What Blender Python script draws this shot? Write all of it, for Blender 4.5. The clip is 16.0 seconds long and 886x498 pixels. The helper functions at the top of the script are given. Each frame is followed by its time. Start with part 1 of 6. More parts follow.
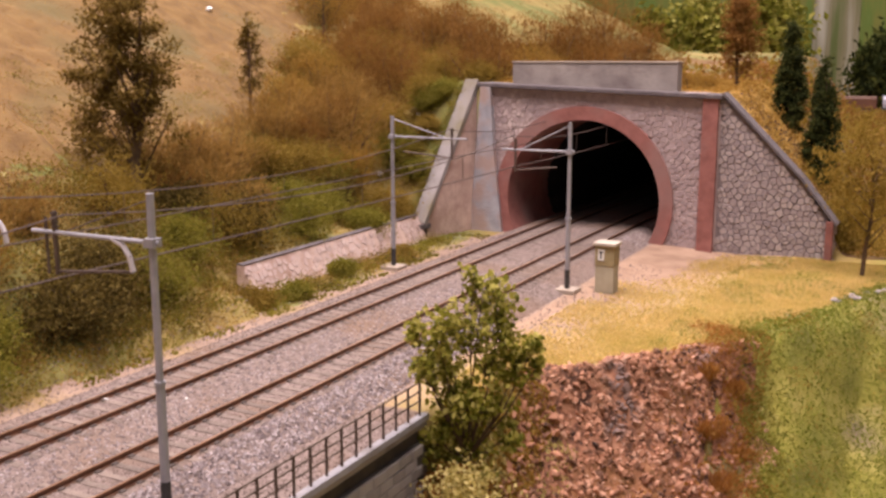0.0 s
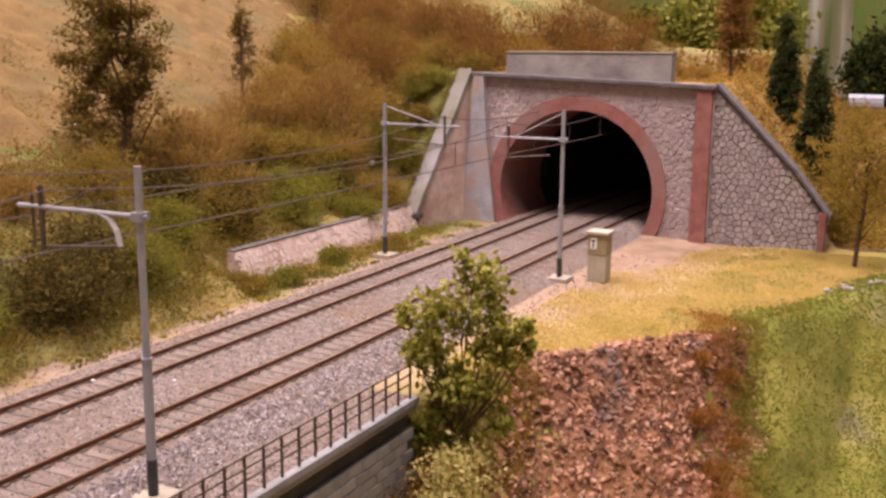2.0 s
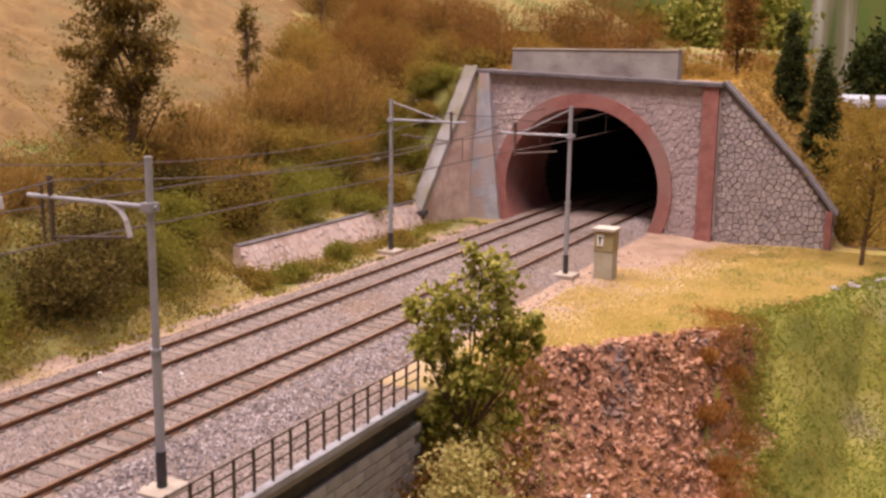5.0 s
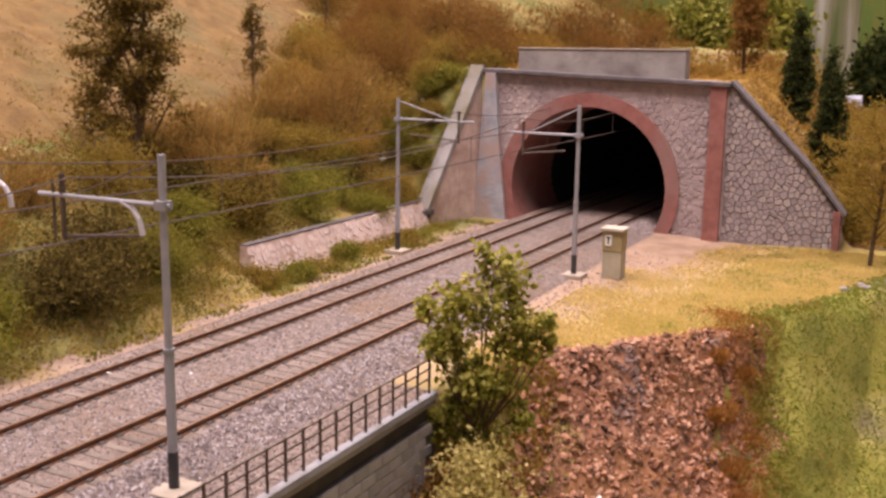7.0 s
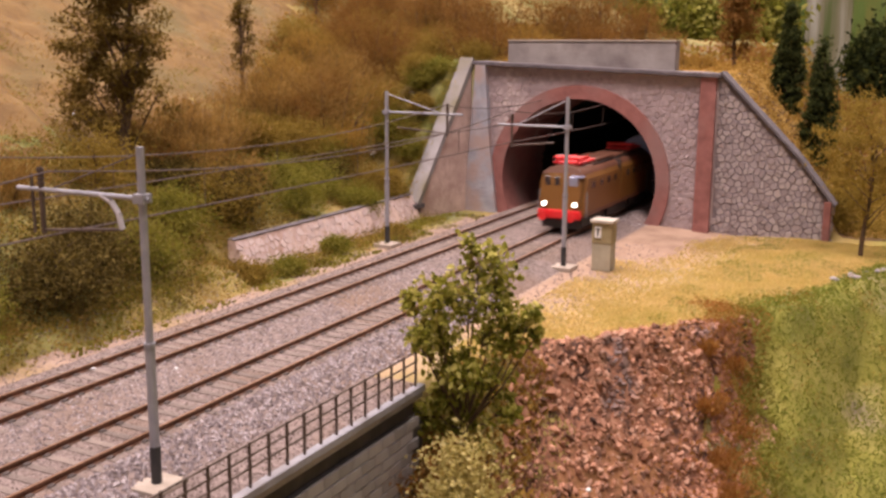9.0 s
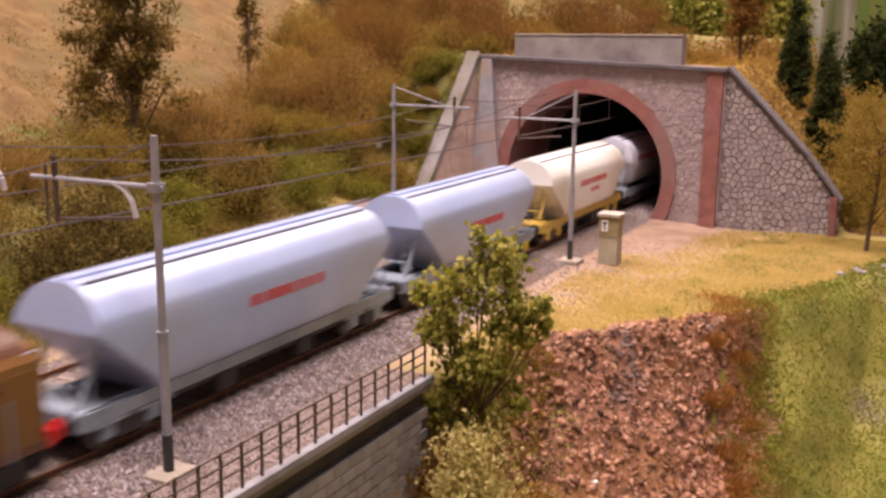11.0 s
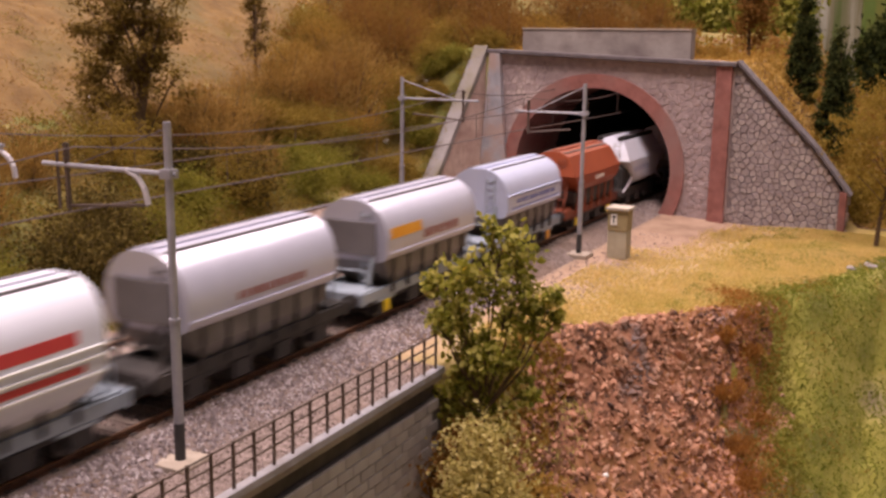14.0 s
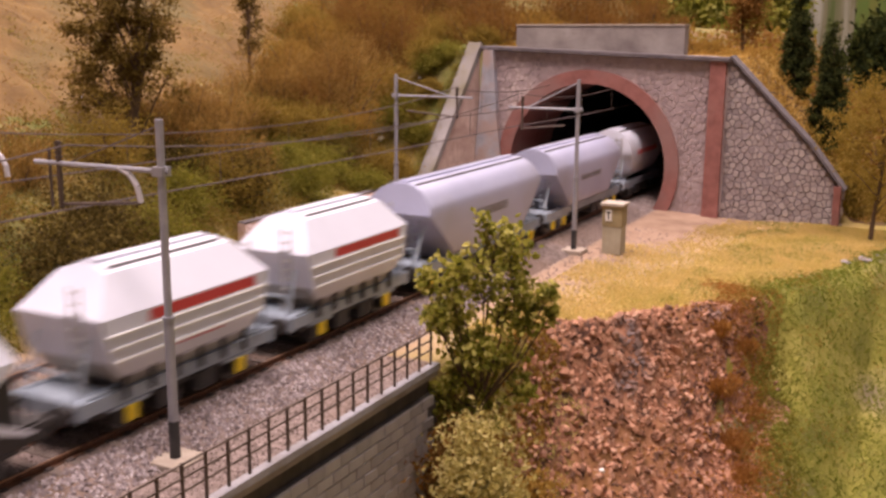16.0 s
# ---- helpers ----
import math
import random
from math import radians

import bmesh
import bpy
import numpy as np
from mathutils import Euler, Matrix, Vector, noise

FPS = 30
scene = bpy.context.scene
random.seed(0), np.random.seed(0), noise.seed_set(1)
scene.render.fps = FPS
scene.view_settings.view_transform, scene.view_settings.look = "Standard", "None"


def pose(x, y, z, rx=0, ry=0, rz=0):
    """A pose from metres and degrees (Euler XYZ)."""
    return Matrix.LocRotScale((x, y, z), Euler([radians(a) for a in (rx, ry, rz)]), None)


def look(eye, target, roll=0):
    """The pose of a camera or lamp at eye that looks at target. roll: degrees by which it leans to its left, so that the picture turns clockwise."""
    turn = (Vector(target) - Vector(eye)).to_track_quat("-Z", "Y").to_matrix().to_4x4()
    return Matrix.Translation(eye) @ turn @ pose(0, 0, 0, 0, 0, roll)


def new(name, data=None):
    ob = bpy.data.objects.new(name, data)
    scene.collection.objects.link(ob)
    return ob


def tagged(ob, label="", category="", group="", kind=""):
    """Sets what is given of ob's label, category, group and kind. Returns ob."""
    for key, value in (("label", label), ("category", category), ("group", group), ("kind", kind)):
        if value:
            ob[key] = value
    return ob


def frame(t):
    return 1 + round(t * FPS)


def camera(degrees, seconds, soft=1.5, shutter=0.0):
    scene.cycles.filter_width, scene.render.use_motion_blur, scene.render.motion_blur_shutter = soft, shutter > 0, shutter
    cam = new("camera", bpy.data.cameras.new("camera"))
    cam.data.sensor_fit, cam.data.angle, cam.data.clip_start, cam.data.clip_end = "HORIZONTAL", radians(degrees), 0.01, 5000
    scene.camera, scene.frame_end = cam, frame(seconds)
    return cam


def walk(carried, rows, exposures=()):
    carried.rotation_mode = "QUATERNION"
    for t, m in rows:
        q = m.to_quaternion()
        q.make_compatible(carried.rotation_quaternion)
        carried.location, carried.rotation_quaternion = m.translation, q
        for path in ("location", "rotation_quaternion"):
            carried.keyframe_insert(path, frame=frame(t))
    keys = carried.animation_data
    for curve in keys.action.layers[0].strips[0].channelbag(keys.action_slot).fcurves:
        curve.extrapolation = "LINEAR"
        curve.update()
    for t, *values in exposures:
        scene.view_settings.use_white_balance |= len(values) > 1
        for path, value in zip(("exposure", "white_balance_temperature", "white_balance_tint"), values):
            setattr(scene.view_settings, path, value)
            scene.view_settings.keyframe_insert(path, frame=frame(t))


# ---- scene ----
cam = camera(47.07, 16.0, soft=2.8, shutter=0.5)
PATH = [
    (0, 0.21424, -0.01026, 0.11990, 27.155, -10.790, -0.062),
    (0.5, 0.21469, -0.00998, 0.11817, 27.023, -10.767, 0.236),
    (1, 0.21260, -0.00924, 0.11732, 27.158, -10.800, 0.309),
    (1.5, 0.21275, -0.00857, 0.11471, 26.858, -10.891, 0.703),
    (2, 0.21359, -0.00843, 0.11396, 26.712, -10.921, 0.441),
    (2.5, 0.21653, -0.00909, 0.11365, 26.638, -10.961, 0.180),
    (3, 0.21693, -0.00887, 0.11276, 26.609, -11.072, 0.295),
    (3.5, 0.21432, -0.00876, 0.11303, 26.699, -10.876, 0.418),
    (4, 0.21199, -0.00897, 0.11175, 26.795, -10.994, 0.679),
    (6.3, 0.21015, -0.00883, 0.11164, 26.779, -10.815, 0.656),
    (6.5, 0.20917, -0.00898, 0.11103, 26.717, -10.897, 0.624),
    (7, 0.20663, -0.00864, 0.11094, 26.826, -10.913, 0.768),
    (7.5, 0.20594, -0.00751, 0.11054, 26.786, -10.943, 0.836),
    (8, 0.20529, -0.00728, 0.10978, 26.788, -11.017, 0.844),
    (8.5, 0.20694, -0.00657, 0.10937, 26.788, -11.158, 0.577),
    (9, 0.20912, -0.00566, 0.10977, 26.587, -11.204, 0.378),
    (9.5, 0.20959, -0.00716, 0.11047, 26.727, -11.173, 0.294),
    (12, 0.20573, -0.00813, 0.10614, 26.606, -11.608, 0.815),
    (12.5, 0.20789, -0.00840, 0.10508, 26.676, -11.519, 0.587),
    (13, 0.20610, -0.00749, 0.10483, 26.633, -11.647, 0.573),
    (13.5, 0.20653, -0.00819, 0.10456, 26.672, -11.626, 0.687),
    (14, 0.20428, -0.00809, 0.10548, 26.874, -11.540, 0.750),
    (14.5, 0.20342, -0.00845, 0.10479, 26.889, -11.628, 0.750),
    (15, 0.20342, -0.00823, 0.10519, 26.771, -11.644, 0.707),
    (15.5, 0.20506, -0.00796, 0.10477, 26.642, -11.713, 0.542),
    (16, 0.20477, -0.00774, 0.10488, 26.642, -11.651, 0.384),
]
walk(cam, [(t, pose(x, y, z, 90 + pitch, 0, yaw) @ pose(0, 0, 0, 0, 0, roll)) for t, x, y, z, yaw, pitch, roll in PATH],
     exposures=[(0, 0.1, 6500, 10), (9.6, 0.06, 6500, 10), (11.8, -0.02, 6750, 14), (12.5, -0.2, 6750, 14), (13.0, -0.29, 6750, 14), (13.5, -0.27, 6750, 14), (14.0, -0.18, 6750, 14), (14.5, -0.03, 6750, 14), (15.5, 0.0, 6750, 14), (16, -0.06, 6750, 14)])

# ---- light: a hall with warm lamps overhead ----
world = bpy.data.worlds.new("hall_light")
scene.world = world
world.use_nodes = True
world.node_tree.nodes["Background"].inputs["Color"].default_value = (1.0, 0.87, 0.9, 1)
world.node_tree.nodes["Background"].inputs["Strength"].default_value = 0.24


def area_lamp(name, eye, target, sx, sy, watts, colour):
    data = bpy.data.lights.new(name, "AREA")
    data.shape, data.size, data.size_y, data.energy, data.color = "RECTANGLE", sx, sy, watts, colour
    ob = new(name, data)
    ob.matrix_world = look(eye, target)
    return ob


area_lamp("hall_lamp_row", (-0.12, 0.06, 1.7), (0.0, 0.45, 0.0), 1.6, 0.6, 74, (1.0, 0.85, 0.842))
area_lamp("hall_lamp_back", (-0.3, 1.5, 1.5), (0.0, 0.4, 0.0), 1.0, 0.4, 18, (1.0, 0.84, 0.8))

area_lamp("hall_lamp_far", (-0.1, 2.7, 2.0), (-0.1, 3.0, 0.0), 1.6, 0.6, 45, (1.0, 0.9, 0.84))

# ---- helpers: all mesh sizes below are in millimetres ----
MM = 0.001
TRACKS = (0.0, -46.4)          # centre lines of the near and the far track
GAUGE = 16.5
FACE = 662.0                   # the portal's face


def at(x, y, z, rx=0, ry=0, rz=0):
    return pose(x * MM, y * MM, z * MM, rx, ry, rz)


def part(name, bm, mat, parent=None, label="", m=None, smooth=False):
    me = bpy.data.meshes.new(name)
    bm.transform(Matrix.Scale(MM, 4))
    bmesh.ops.recalc_face_normals(bm, faces=bm.faces)
    bm.to_mesh(me)
    bm.free()
    me.materials.append(mat)
    if smooth:
        me.shade_smooth()
        me.set_sharp_from_angle(angle=radians(34))
    ob = new(name, me)
    if parent:
        ob.parent = parent
    if m:
        ob.matrix_local = m
    if label:
        ob["label"] = label
    return ob


def raw(name, verts, faces, mat, parent=None, smooth=False):
    """A mesh straight from arrays in millimetres."""
    me = bpy.data.meshes.new(name)
    me.from_pydata((np.asarray(verts) * MM).tolist(), [], faces if isinstance(faces, list) else faces.tolist())
    me.materials.append(mat)
    if smooth:
        me.shade_smooth()
    ob = new(name, me)
    if parent:
        ob.parent = parent
    return ob


def thing(name, m, label, category, group="", kind=""):
    ob = new(name)
    ob.empty_display_size = 0.01
    ob.matrix_world = m
    return tagged(ob, label, category, group, kind)


def box(bm, x0, x1, y0, y1, z0, z1, bevel=0.0):
    r = bmesh.ops.create_cube(bm, size=1, matrix=Matrix.Translation(((x0 + x1) / 2, (y0 + y1) / 2, (z0 + z1) / 2))
                              @ Matrix.Diagonal((x1 - x0, y1 - y0, z1 - z0, 1)))
    if bevel:
        edges = list({e for v in r["verts"] for e in v.link_edges})
        bmesh.ops.bevel(bm, geom=edges, offset=bevel, segments=2, profile=0.6, affect="EDGES")
    return bm


def rod(bm, a, b, r, n=8, r2=None):
    a, b = Vector(a), Vector(b)
    d = b - a
    m = Matrix.Translation((a + b) / 2) @ d.to_track_quat("Z", "Y").to_matrix().to_4x4()
    bmesh.ops.create_cone(bm, cap_ends=True, segments=n, radius1=r, radius2=r if r2 is None else r2, depth=d.length, matrix=m)
    return bm


def prism(bm, profile, y0, y1):
    """A profile of (x, z) points carried along y."""
    a = [bm.verts.new((x, y0, z)) for x, z in profile]
    b = [bm.verts.new((x, y1, z)) for x, z in profile]
    n = len(profile)
    for i in range(n):
        j = (i + 1) % n
        bm.faces.new((a[i], a[j], b[j], b[i]))
    bm.faces.new(a[::-1])
    bm.faces.new(b)
    return bm


def tube_path(bm, pts, r, n=6):
    for a, b in zip(pts, pts[1:]):
        rod(bm, a, b, r, n)
    return bm


# ---- the line: straight over the viaduct and into the hill, then round a hidden loop inside it ----
LINE = [(0, 700), (0, 1000), (-75, 1350), (-280, 1650), (-600, 1800), (-950, 1700), (-1130, 1380), (-1080, 1020), (-800, 830), (-500, 900), (-430, 1200), (-480, 1480), (-700, 1620), (-900, 1480), (-920, 1230), (-760, 1090)]


def line_points():
    pts = [Vector((*p, 0)) for p in [(0, 400)] + LINE + [(-560, 1160)]]
    out = [(Vector((0, -1800, 0)), -1800.0)]
    c = 700.0
    prev = None
    for i in range(1, len(pts) - 2):
        p0, p1, p2, p3 = pts[i - 1:i + 3]
        for k in range(12):
            t = k / 12
            q = 0.5 * (2 * p1 + (p2 - p0) * t + (2 * p0 - 5 * p1 + 4 * p2 - p3) * t * t + (3 * p1 - p0 - 3 * p2 + p3) * t ** 3)
            if prev is not None:
                c += (q - prev).length
            prev = q
            out.append((q, c))
    return out


LINE_PTS = line_points()


def on_line(c):
    """The place on the near track's centre line at the chainage c, and the way along it."""
    for (p, a), (q, b) in zip(LINE_PTS, LINE_PTS[1:]):
        if c <= b:
            return p + (q - p) * ((c - a) / (b - a)), (q - p).normalized()
    (p, a), (q, b) = LINE_PTS[-2:]
    d = (q - p).normalized()
    return q + d * (c - b), d


def sweep(bm, profile, shift=0.0, start=-1800.0, stop=5600.0, closed=True, caps=True):
    """A profile of (x, z) carried along the line."""
    stations = [c for _, c in LINE_PTS if start < c < stop]
    rows = []
    for c in [start] + stations + [stop]:
        p, d = on_line(c)
        d2 = (on_line(c + 15)[1] + on_line(c - 15)[1]).normalized()
        right = Vector((d2.y, -d2.x, 0))
        rows.append([bm.verts.new((p.x + right.x * (x + shift), p.y + right.y * (x + shift), z)) for x, z in profile])
    n = len(profile)
    for a, b in zip(rows, rows[1:]):
        for i in range(n if closed else n - 1):
            j = (i + 1) % n
            bm.faces.new((a[i], a[j], b[j], b[i]))
    if caps:
        bm.faces.new(rows[0][::-1])
        bm.faces.new(rows[-1])
    return bm


# ---- materials ----
def material(name, stops, scale=60.0, rough=0.8, metal=0.0, bump=0.0, bump_scale=None, detail=6.0, island=0.0, obj=0.0, stain=None, spec=0.5):
    """A noise-driven colour ramp with fine relief. stops: (position, colour). island / obj: share of the variation from piece to piece."""
    mat = bpy.data.materials.new(name)
    mat.use_nodes = True
    nt = mat.node_tree
    b = nt.nodes["Principled BSDF"]
    b.inputs["Roughness"].default_value, b.inputs["Metallic"].default_value = rough, metal
    b.inputs["Specular IOR Level"].default_value = spec
    co = nt.nodes.new("ShaderNodeTexCoord")
    nz = nt.nodes.new("ShaderNodeTexNoise")
    nz.inputs["Scale"].default_value, nz.inputs["Detail"].default_value = scale, detail
    nz.inputs["Roughness"].default_value = 0.62
    nt.links.new(co.outputs["Object"], nz.inputs["Vector"])
    fac = nz.outputs["Fac"]
    if island or obj:
        geo = nt.nodes.new("ShaderNodeNewGeometry" if island else "ShaderNodeObjectInfo")
        mix = nt.nodes.new("ShaderNodeMix")
        mix.inputs[0].default_value = island or obj
        nt.links.new(fac, mix.inputs[2])
        nt.links.new(geo.outputs["Random Per Island" if island else "Random"], mix.inputs[3])
        fac = mix.outputs[0]
    ramp = nt.nodes.new("ShaderNodeValToRGB")
    el = ramp.color_ramp.elements
    while len(el) < len(stops):
        el.new(0.5)
    for e, (p, c) in zip(el, stops):
        e.position, e.color = p, (*c, 1)
    nt.links.new(fac, ramp.inputs["Fac"])
    colour = ramp.outputs["Color"]
    if stain:
        s_scale, s_colour, s_lo, s_hi = stain
        n2 = nt.nodes.new("ShaderNodeTexNoise")
        n2.inputs["Scale"].default_value, n2.inputs["Detail"].default_value = s_scale, 4
        nt.links.new(co.outputs["Object"], n2.inputs["Vector"])
        mr = nt.nodes.new("ShaderNodeMapRange")
        mr.inputs["From Min"].default_value, mr.inputs["From Max"].default_value = s_lo, s_hi
        nt.links.new(n2.outputs["Fac"], mr.inputs["Value"])
        mx = nt.nodes.new("ShaderNodeMix")
        mx.data_type = "RGBA"
        nt.links.new(mr.outputs["Result"], mx.inputs[0])
        nt.links.new(colour, mx.inputs[6])
        mx.inputs[7].default_value = (*s_colour, 1)
        colour = mx.outputs[2]
    nt.links.new(colour, b.inputs["Base Color"])
    if bump:
        n3 = nt.nodes.new("ShaderNodeTexNoise")
        n3.inputs["Scale"].default_value, n3.inputs["Detail"].default_value = bump_scale or scale * 6, 5
        nt.links.new(co.outputs["Object"], n3.inputs["Vector"])
        bp = nt.nodes.new("ShaderNodeBump")
        bp.inputs["Strength"].default_value, bp.inputs["Distance"].default_value = bump, 0.0006
        nt.links.new(n3.outputs["Fac"], bp.inputs["Height"])
        nt.links.new(bp.outputs["Normal"], b.inputs["Normal"])
    return mat


def glow(name, colour, strength):
    mat = bpy.data.materials.new(name)
    mat.use_nodes = True
    b = mat.node_tree.nodes["Principled BSDF"]
    b.inputs["Base Color"].default_value = (*colour, 1)
    b.inputs["Emission Color"].default_value = (*colour, 1)
    b.inputs["Emission Strength"].default_value = strength
    return mat


M = {}
M["ground"] = material("earth_and_flock", [(0.3, (0.17, 0.105, 0.032)), (0.5, (0.28, 0.2, 0.06)), (0.7, (0.33, 0.26, 0.1))], 34, 0.95, bump=1.0, bump_scale=420,
                       stain=(13, (0.15, 0.155, 0.04), 0.46, 0.62))
M["field"] = material("dry_field", [(0.3, (0.105, 0.054, 0.015)), (0.5, (0.16, 0.088, 0.026)), (0.75, (0.215, 0.13, 0.044))], 70, 0.95, bump=1.0, bump_scale=300, stain=(15, (0.125, 0.088, 0.03), 0.48, 0.66))
M["path"] = material("beige_sand", [(0.3, (0.22, 0.145, 0.108)), (0.55, (0.295, 0.2, 0.15)), (0.75, (0.36, 0.25, 0.19))], 60, 0.95, bump=0.8, bump_scale=900, stain=(28, (0.3, 0.2, 0.09), 0.5, 0.7))
def shelf_material():
    """Yellow grass mat that thins out into bare sand towards the track."""
    m = material("yellow_grass_mat", [(0.3, (0.36, 0.25, 0.065)), (0.5, (0.46, 0.33, 0.095)), (0.72, (0.36, 0.29, 0.07))], 25, 0.95, bump=0.8, bump_scale=900, stain=(17, (0.33, 0.31, 0.06), 0.5, 0.68))
    nt = m.node_tree
    b = nt.nodes["Principled BSDF"]
    old = b.inputs["Base Color"].links[0].from_socket
    co, sep = nt.nodes.new("ShaderNodeTexCoord"), nt.nodes.new("ShaderNodeSeparateXYZ")
    nt.links.new(co.outputs["Object"], sep.inputs[0])
    nz = nt.nodes.new("ShaderNodeTexNoise")
    nz.inputs["Scale"].default_value, nz.inputs["Detail"].default_value = 24, 8
    nt.links.new(co.outputs["Object"], nz.inputs["Vector"])
    slope, wob = nt.nodes.new("ShaderNodeMath"), nt.nodes.new("ShaderNodeMath")
    slope.operation = wob.operation = "MULTIPLY_ADD"
    nt.links.new(sep.outputs["Y"], slope.inputs[0])
    slope.inputs[1].default_value = -0.25
    nt.links.new(sep.outputs["X"], slope.inputs[2])
    nt.links.new(nz.outputs["Fac"], wob.inputs[0])
    wob.inputs[1].default_value = 0.09
    nt.links.new(slope.outputs[0], wob.inputs[2])
    mr = nt.nodes.new("ShaderNodeMapRange")
    mr.interpolation_type = "SMOOTHSTEP"
    mr.inputs["From Min"].default_value, mr.inputs["From Max"].default_value = -0.035, 0.06
    nt.links.new(wob.outputs[0], mr.inputs["Value"])
    fine = nt.nodes.new("ShaderNodeTexNoise")
    fine.inputs["Scale"].default_value = 70
    nt.links.new(co.outputs["Object"], fine.inputs["Vector"])
    sand = nt.nodes.new("ShaderNodeValToRGB")
    for e, (p, c) in zip(sand.color_ramp.elements, ((0.3, (0.26, 0.16, 0.107, 1)), (0.72, (0.4, 0.265, 0.185, 1)))):
        e.position, e.color = p, c
    nt.links.new(fine.outputs["Fac"], sand.inputs["Fac"])
    mx = nt.nodes.new("ShaderNodeMix")
    mx.data_type = "RGBA"
    nt.links.new(mr.outputs["Result"], mx.inputs[0])
    nt.links.new(sand.outputs["Color"], mx.inputs[6])
    nt.links.new(old, mx.inputs[7])
    nt.links.new(mx.outputs[2], b.inputs["Base Color"])
    return m


M["grass"] = shelf_material()
M["far_earth"] = material("brown_earth_and_scrub", [(0.3, (0.1, 0.05, 0.016)), (0.5, (0.17, 0.085, 0.028)), (0.75, (0.2, 0.13, 0.04))], 9, 0.95, bump=0.8, bump_scale=120, stain=(6, (0.12, 0.1, 0.025), 0.5, 0.68))
# the ramp's dark end puts crevice shade into the rock's colour
M["rock"] = material("pink_rock_with_crevice_shade", [(0.4, (0.07, 0.03, 0.018)), (0.52, (0.32, 0.14, 0.08)), (0.7, (0.44, 0.24, 0.15))], 110, 0.95, bump=1.0, bump_scale=500, stain=(12, (0.3, 0.14, 0.045), 0.5, 0.66))
M["meadow"] = material("green_grass_mat", [(0.3, (0.13, 0.128, 0.018)), (0.5, (0.24, 0.215, 0.034)), (0.7, (0.38, 0.31, 0.09))], 34, 0.95, bump=1.0, bump_scale=500, stain=(22, (0.24, 0.185, 0.11), 0.52, 0.68))
M["ballast_bed"] = material("ballast_bed", [(0.3, (0.11, 0.079, 0.068)), (0.5, (0.2, 0.146, 0.128)), (0.7, (0.275, 0.206, 0.185))], 300, 0.95, bump=1.0, bump_scale=1200, stain=(18, (0.2, 0.13, 0.095), 0.48, 0.66))
M["ballast"] = material("ballast_stone", [(0.2, (0.115, 0.082, 0.07)), (0.5, (0.225, 0.166, 0.147)), (0.85, (0.36, 0.28, 0.26))], 90, 0.9, island=0.7, stain=(18, (0.21, 0.14, 0.105), 0.5, 0.68))
M["ballast_pale"] = material("pale_ballast_stone", [(0.2, (0.15, 0.115, 0.115)), (0.5, (0.28, 0.225, 0.225)), (0.85, (0.46, 0.395, 0.395))], 90, 0.9, island=0.75)
M["rail_side"] = material("rusty_rail", [(0.3, (0.11, 0.05, 0.028)), (0.7, (0.25, 0.12, 0.07))], 200, 0.42, 0.5)
# worn metal, its base colour raised to orange for the glint
M["rail_top"] = material("worn_rail_head_glint", [(0.3, (0.5, 0.27, 0.16)), (0.7, (0.8, 0.48, 0.32))], 60, 0.32, 0.9)
M["sleeper"] = material("weathered_sleeper", [(0.3, (0.11, 0.082, 0.07)), (0.7, (0.25, 0.19, 0.16))], 300, 0.9, bump=0.4, obj=0.3)
M["chair"] = material("dark_rail_chair", [(0.3, (0.05, 0.035, 0.03)), (0.7, (0.1, 0.07, 0.06))], 200, 0.8)
M["mast"] = material("grey_mast_paint", [(0.3, (0.27, 0.26, 0.29)), (0.7, (0.38, 0.36, 0.39))], 200, 0.5, 0.2)
M["mast_foot"] = material("black_mast_foot", [(0.3, (0.02, 0.02, 0.022)), (0.7, (0.05, 0.045, 0.045))], 200, 0.6)
M["concrete"] = material("sandy_concrete", [(0.3, (0.3, 0.24, 0.19)), (0.7, (0.43, 0.35, 0.29))], 150, 0.9, bump=0.3)
M["portal_mortar"] = material("portal_mortar", [(0.3, (0.3, 0.225, 0.22)), (0.7, (0.4, 0.31, 0.3))], 60, 0.95, bump=0.6, stain=(22, (0.22, 0.165, 0.165), 0.5, 0.66))
M["portal_stone"] = material("portal_stone", [(0.2, (0.2, 0.155, 0.155)), (0.5, (0.31, 0.25, 0.245)), (0.85, (0.42, 0.35, 0.32))], 30, 0.9, obj=0.35, bump=0.5, bump_scale=900, stain=(17, (0.66, 0.61, 0.59), 0.56, 0.68))
M["portal_stone_bits"] = material("portal_stone_bits", [(0.2, (0.2, 0.155, 0.155)), (0.5, (0.31, 0.25, 0.245)), (0.85, (0.42, 0.35, 0.32))], 30, 0.9, island=0.35, bump=0.5, bump_scale=900, stain=(17, (0.66, 0.61, 0.59), 0.56, 0.68))
M["face_stone"] = material("weathered_face_stone", [(0.28, (0.21, 0.155, 0.16)), (0.5, (0.38, 0.29, 0.288)), (0.72, (0.55, 0.44, 0.41))], 24, 0.92, obj=0.16, bump=0.5, bump_scale=900, stain=(20, (0.2, 0.145, 0.15), 0.46, 0.66))
M["face_stone_bits"] = material("weathered_face_stone_bits", [(0.28, (0.21, 0.155, 0.16)), (0.5, (0.38, 0.29, 0.288)), (0.72, (0.55, 0.44, 0.41))], 24, 0.92, island=0.16, bump=0.5, bump_scale=900, stain=(20, (0.2, 0.145, 0.15), 0.46, 0.66))
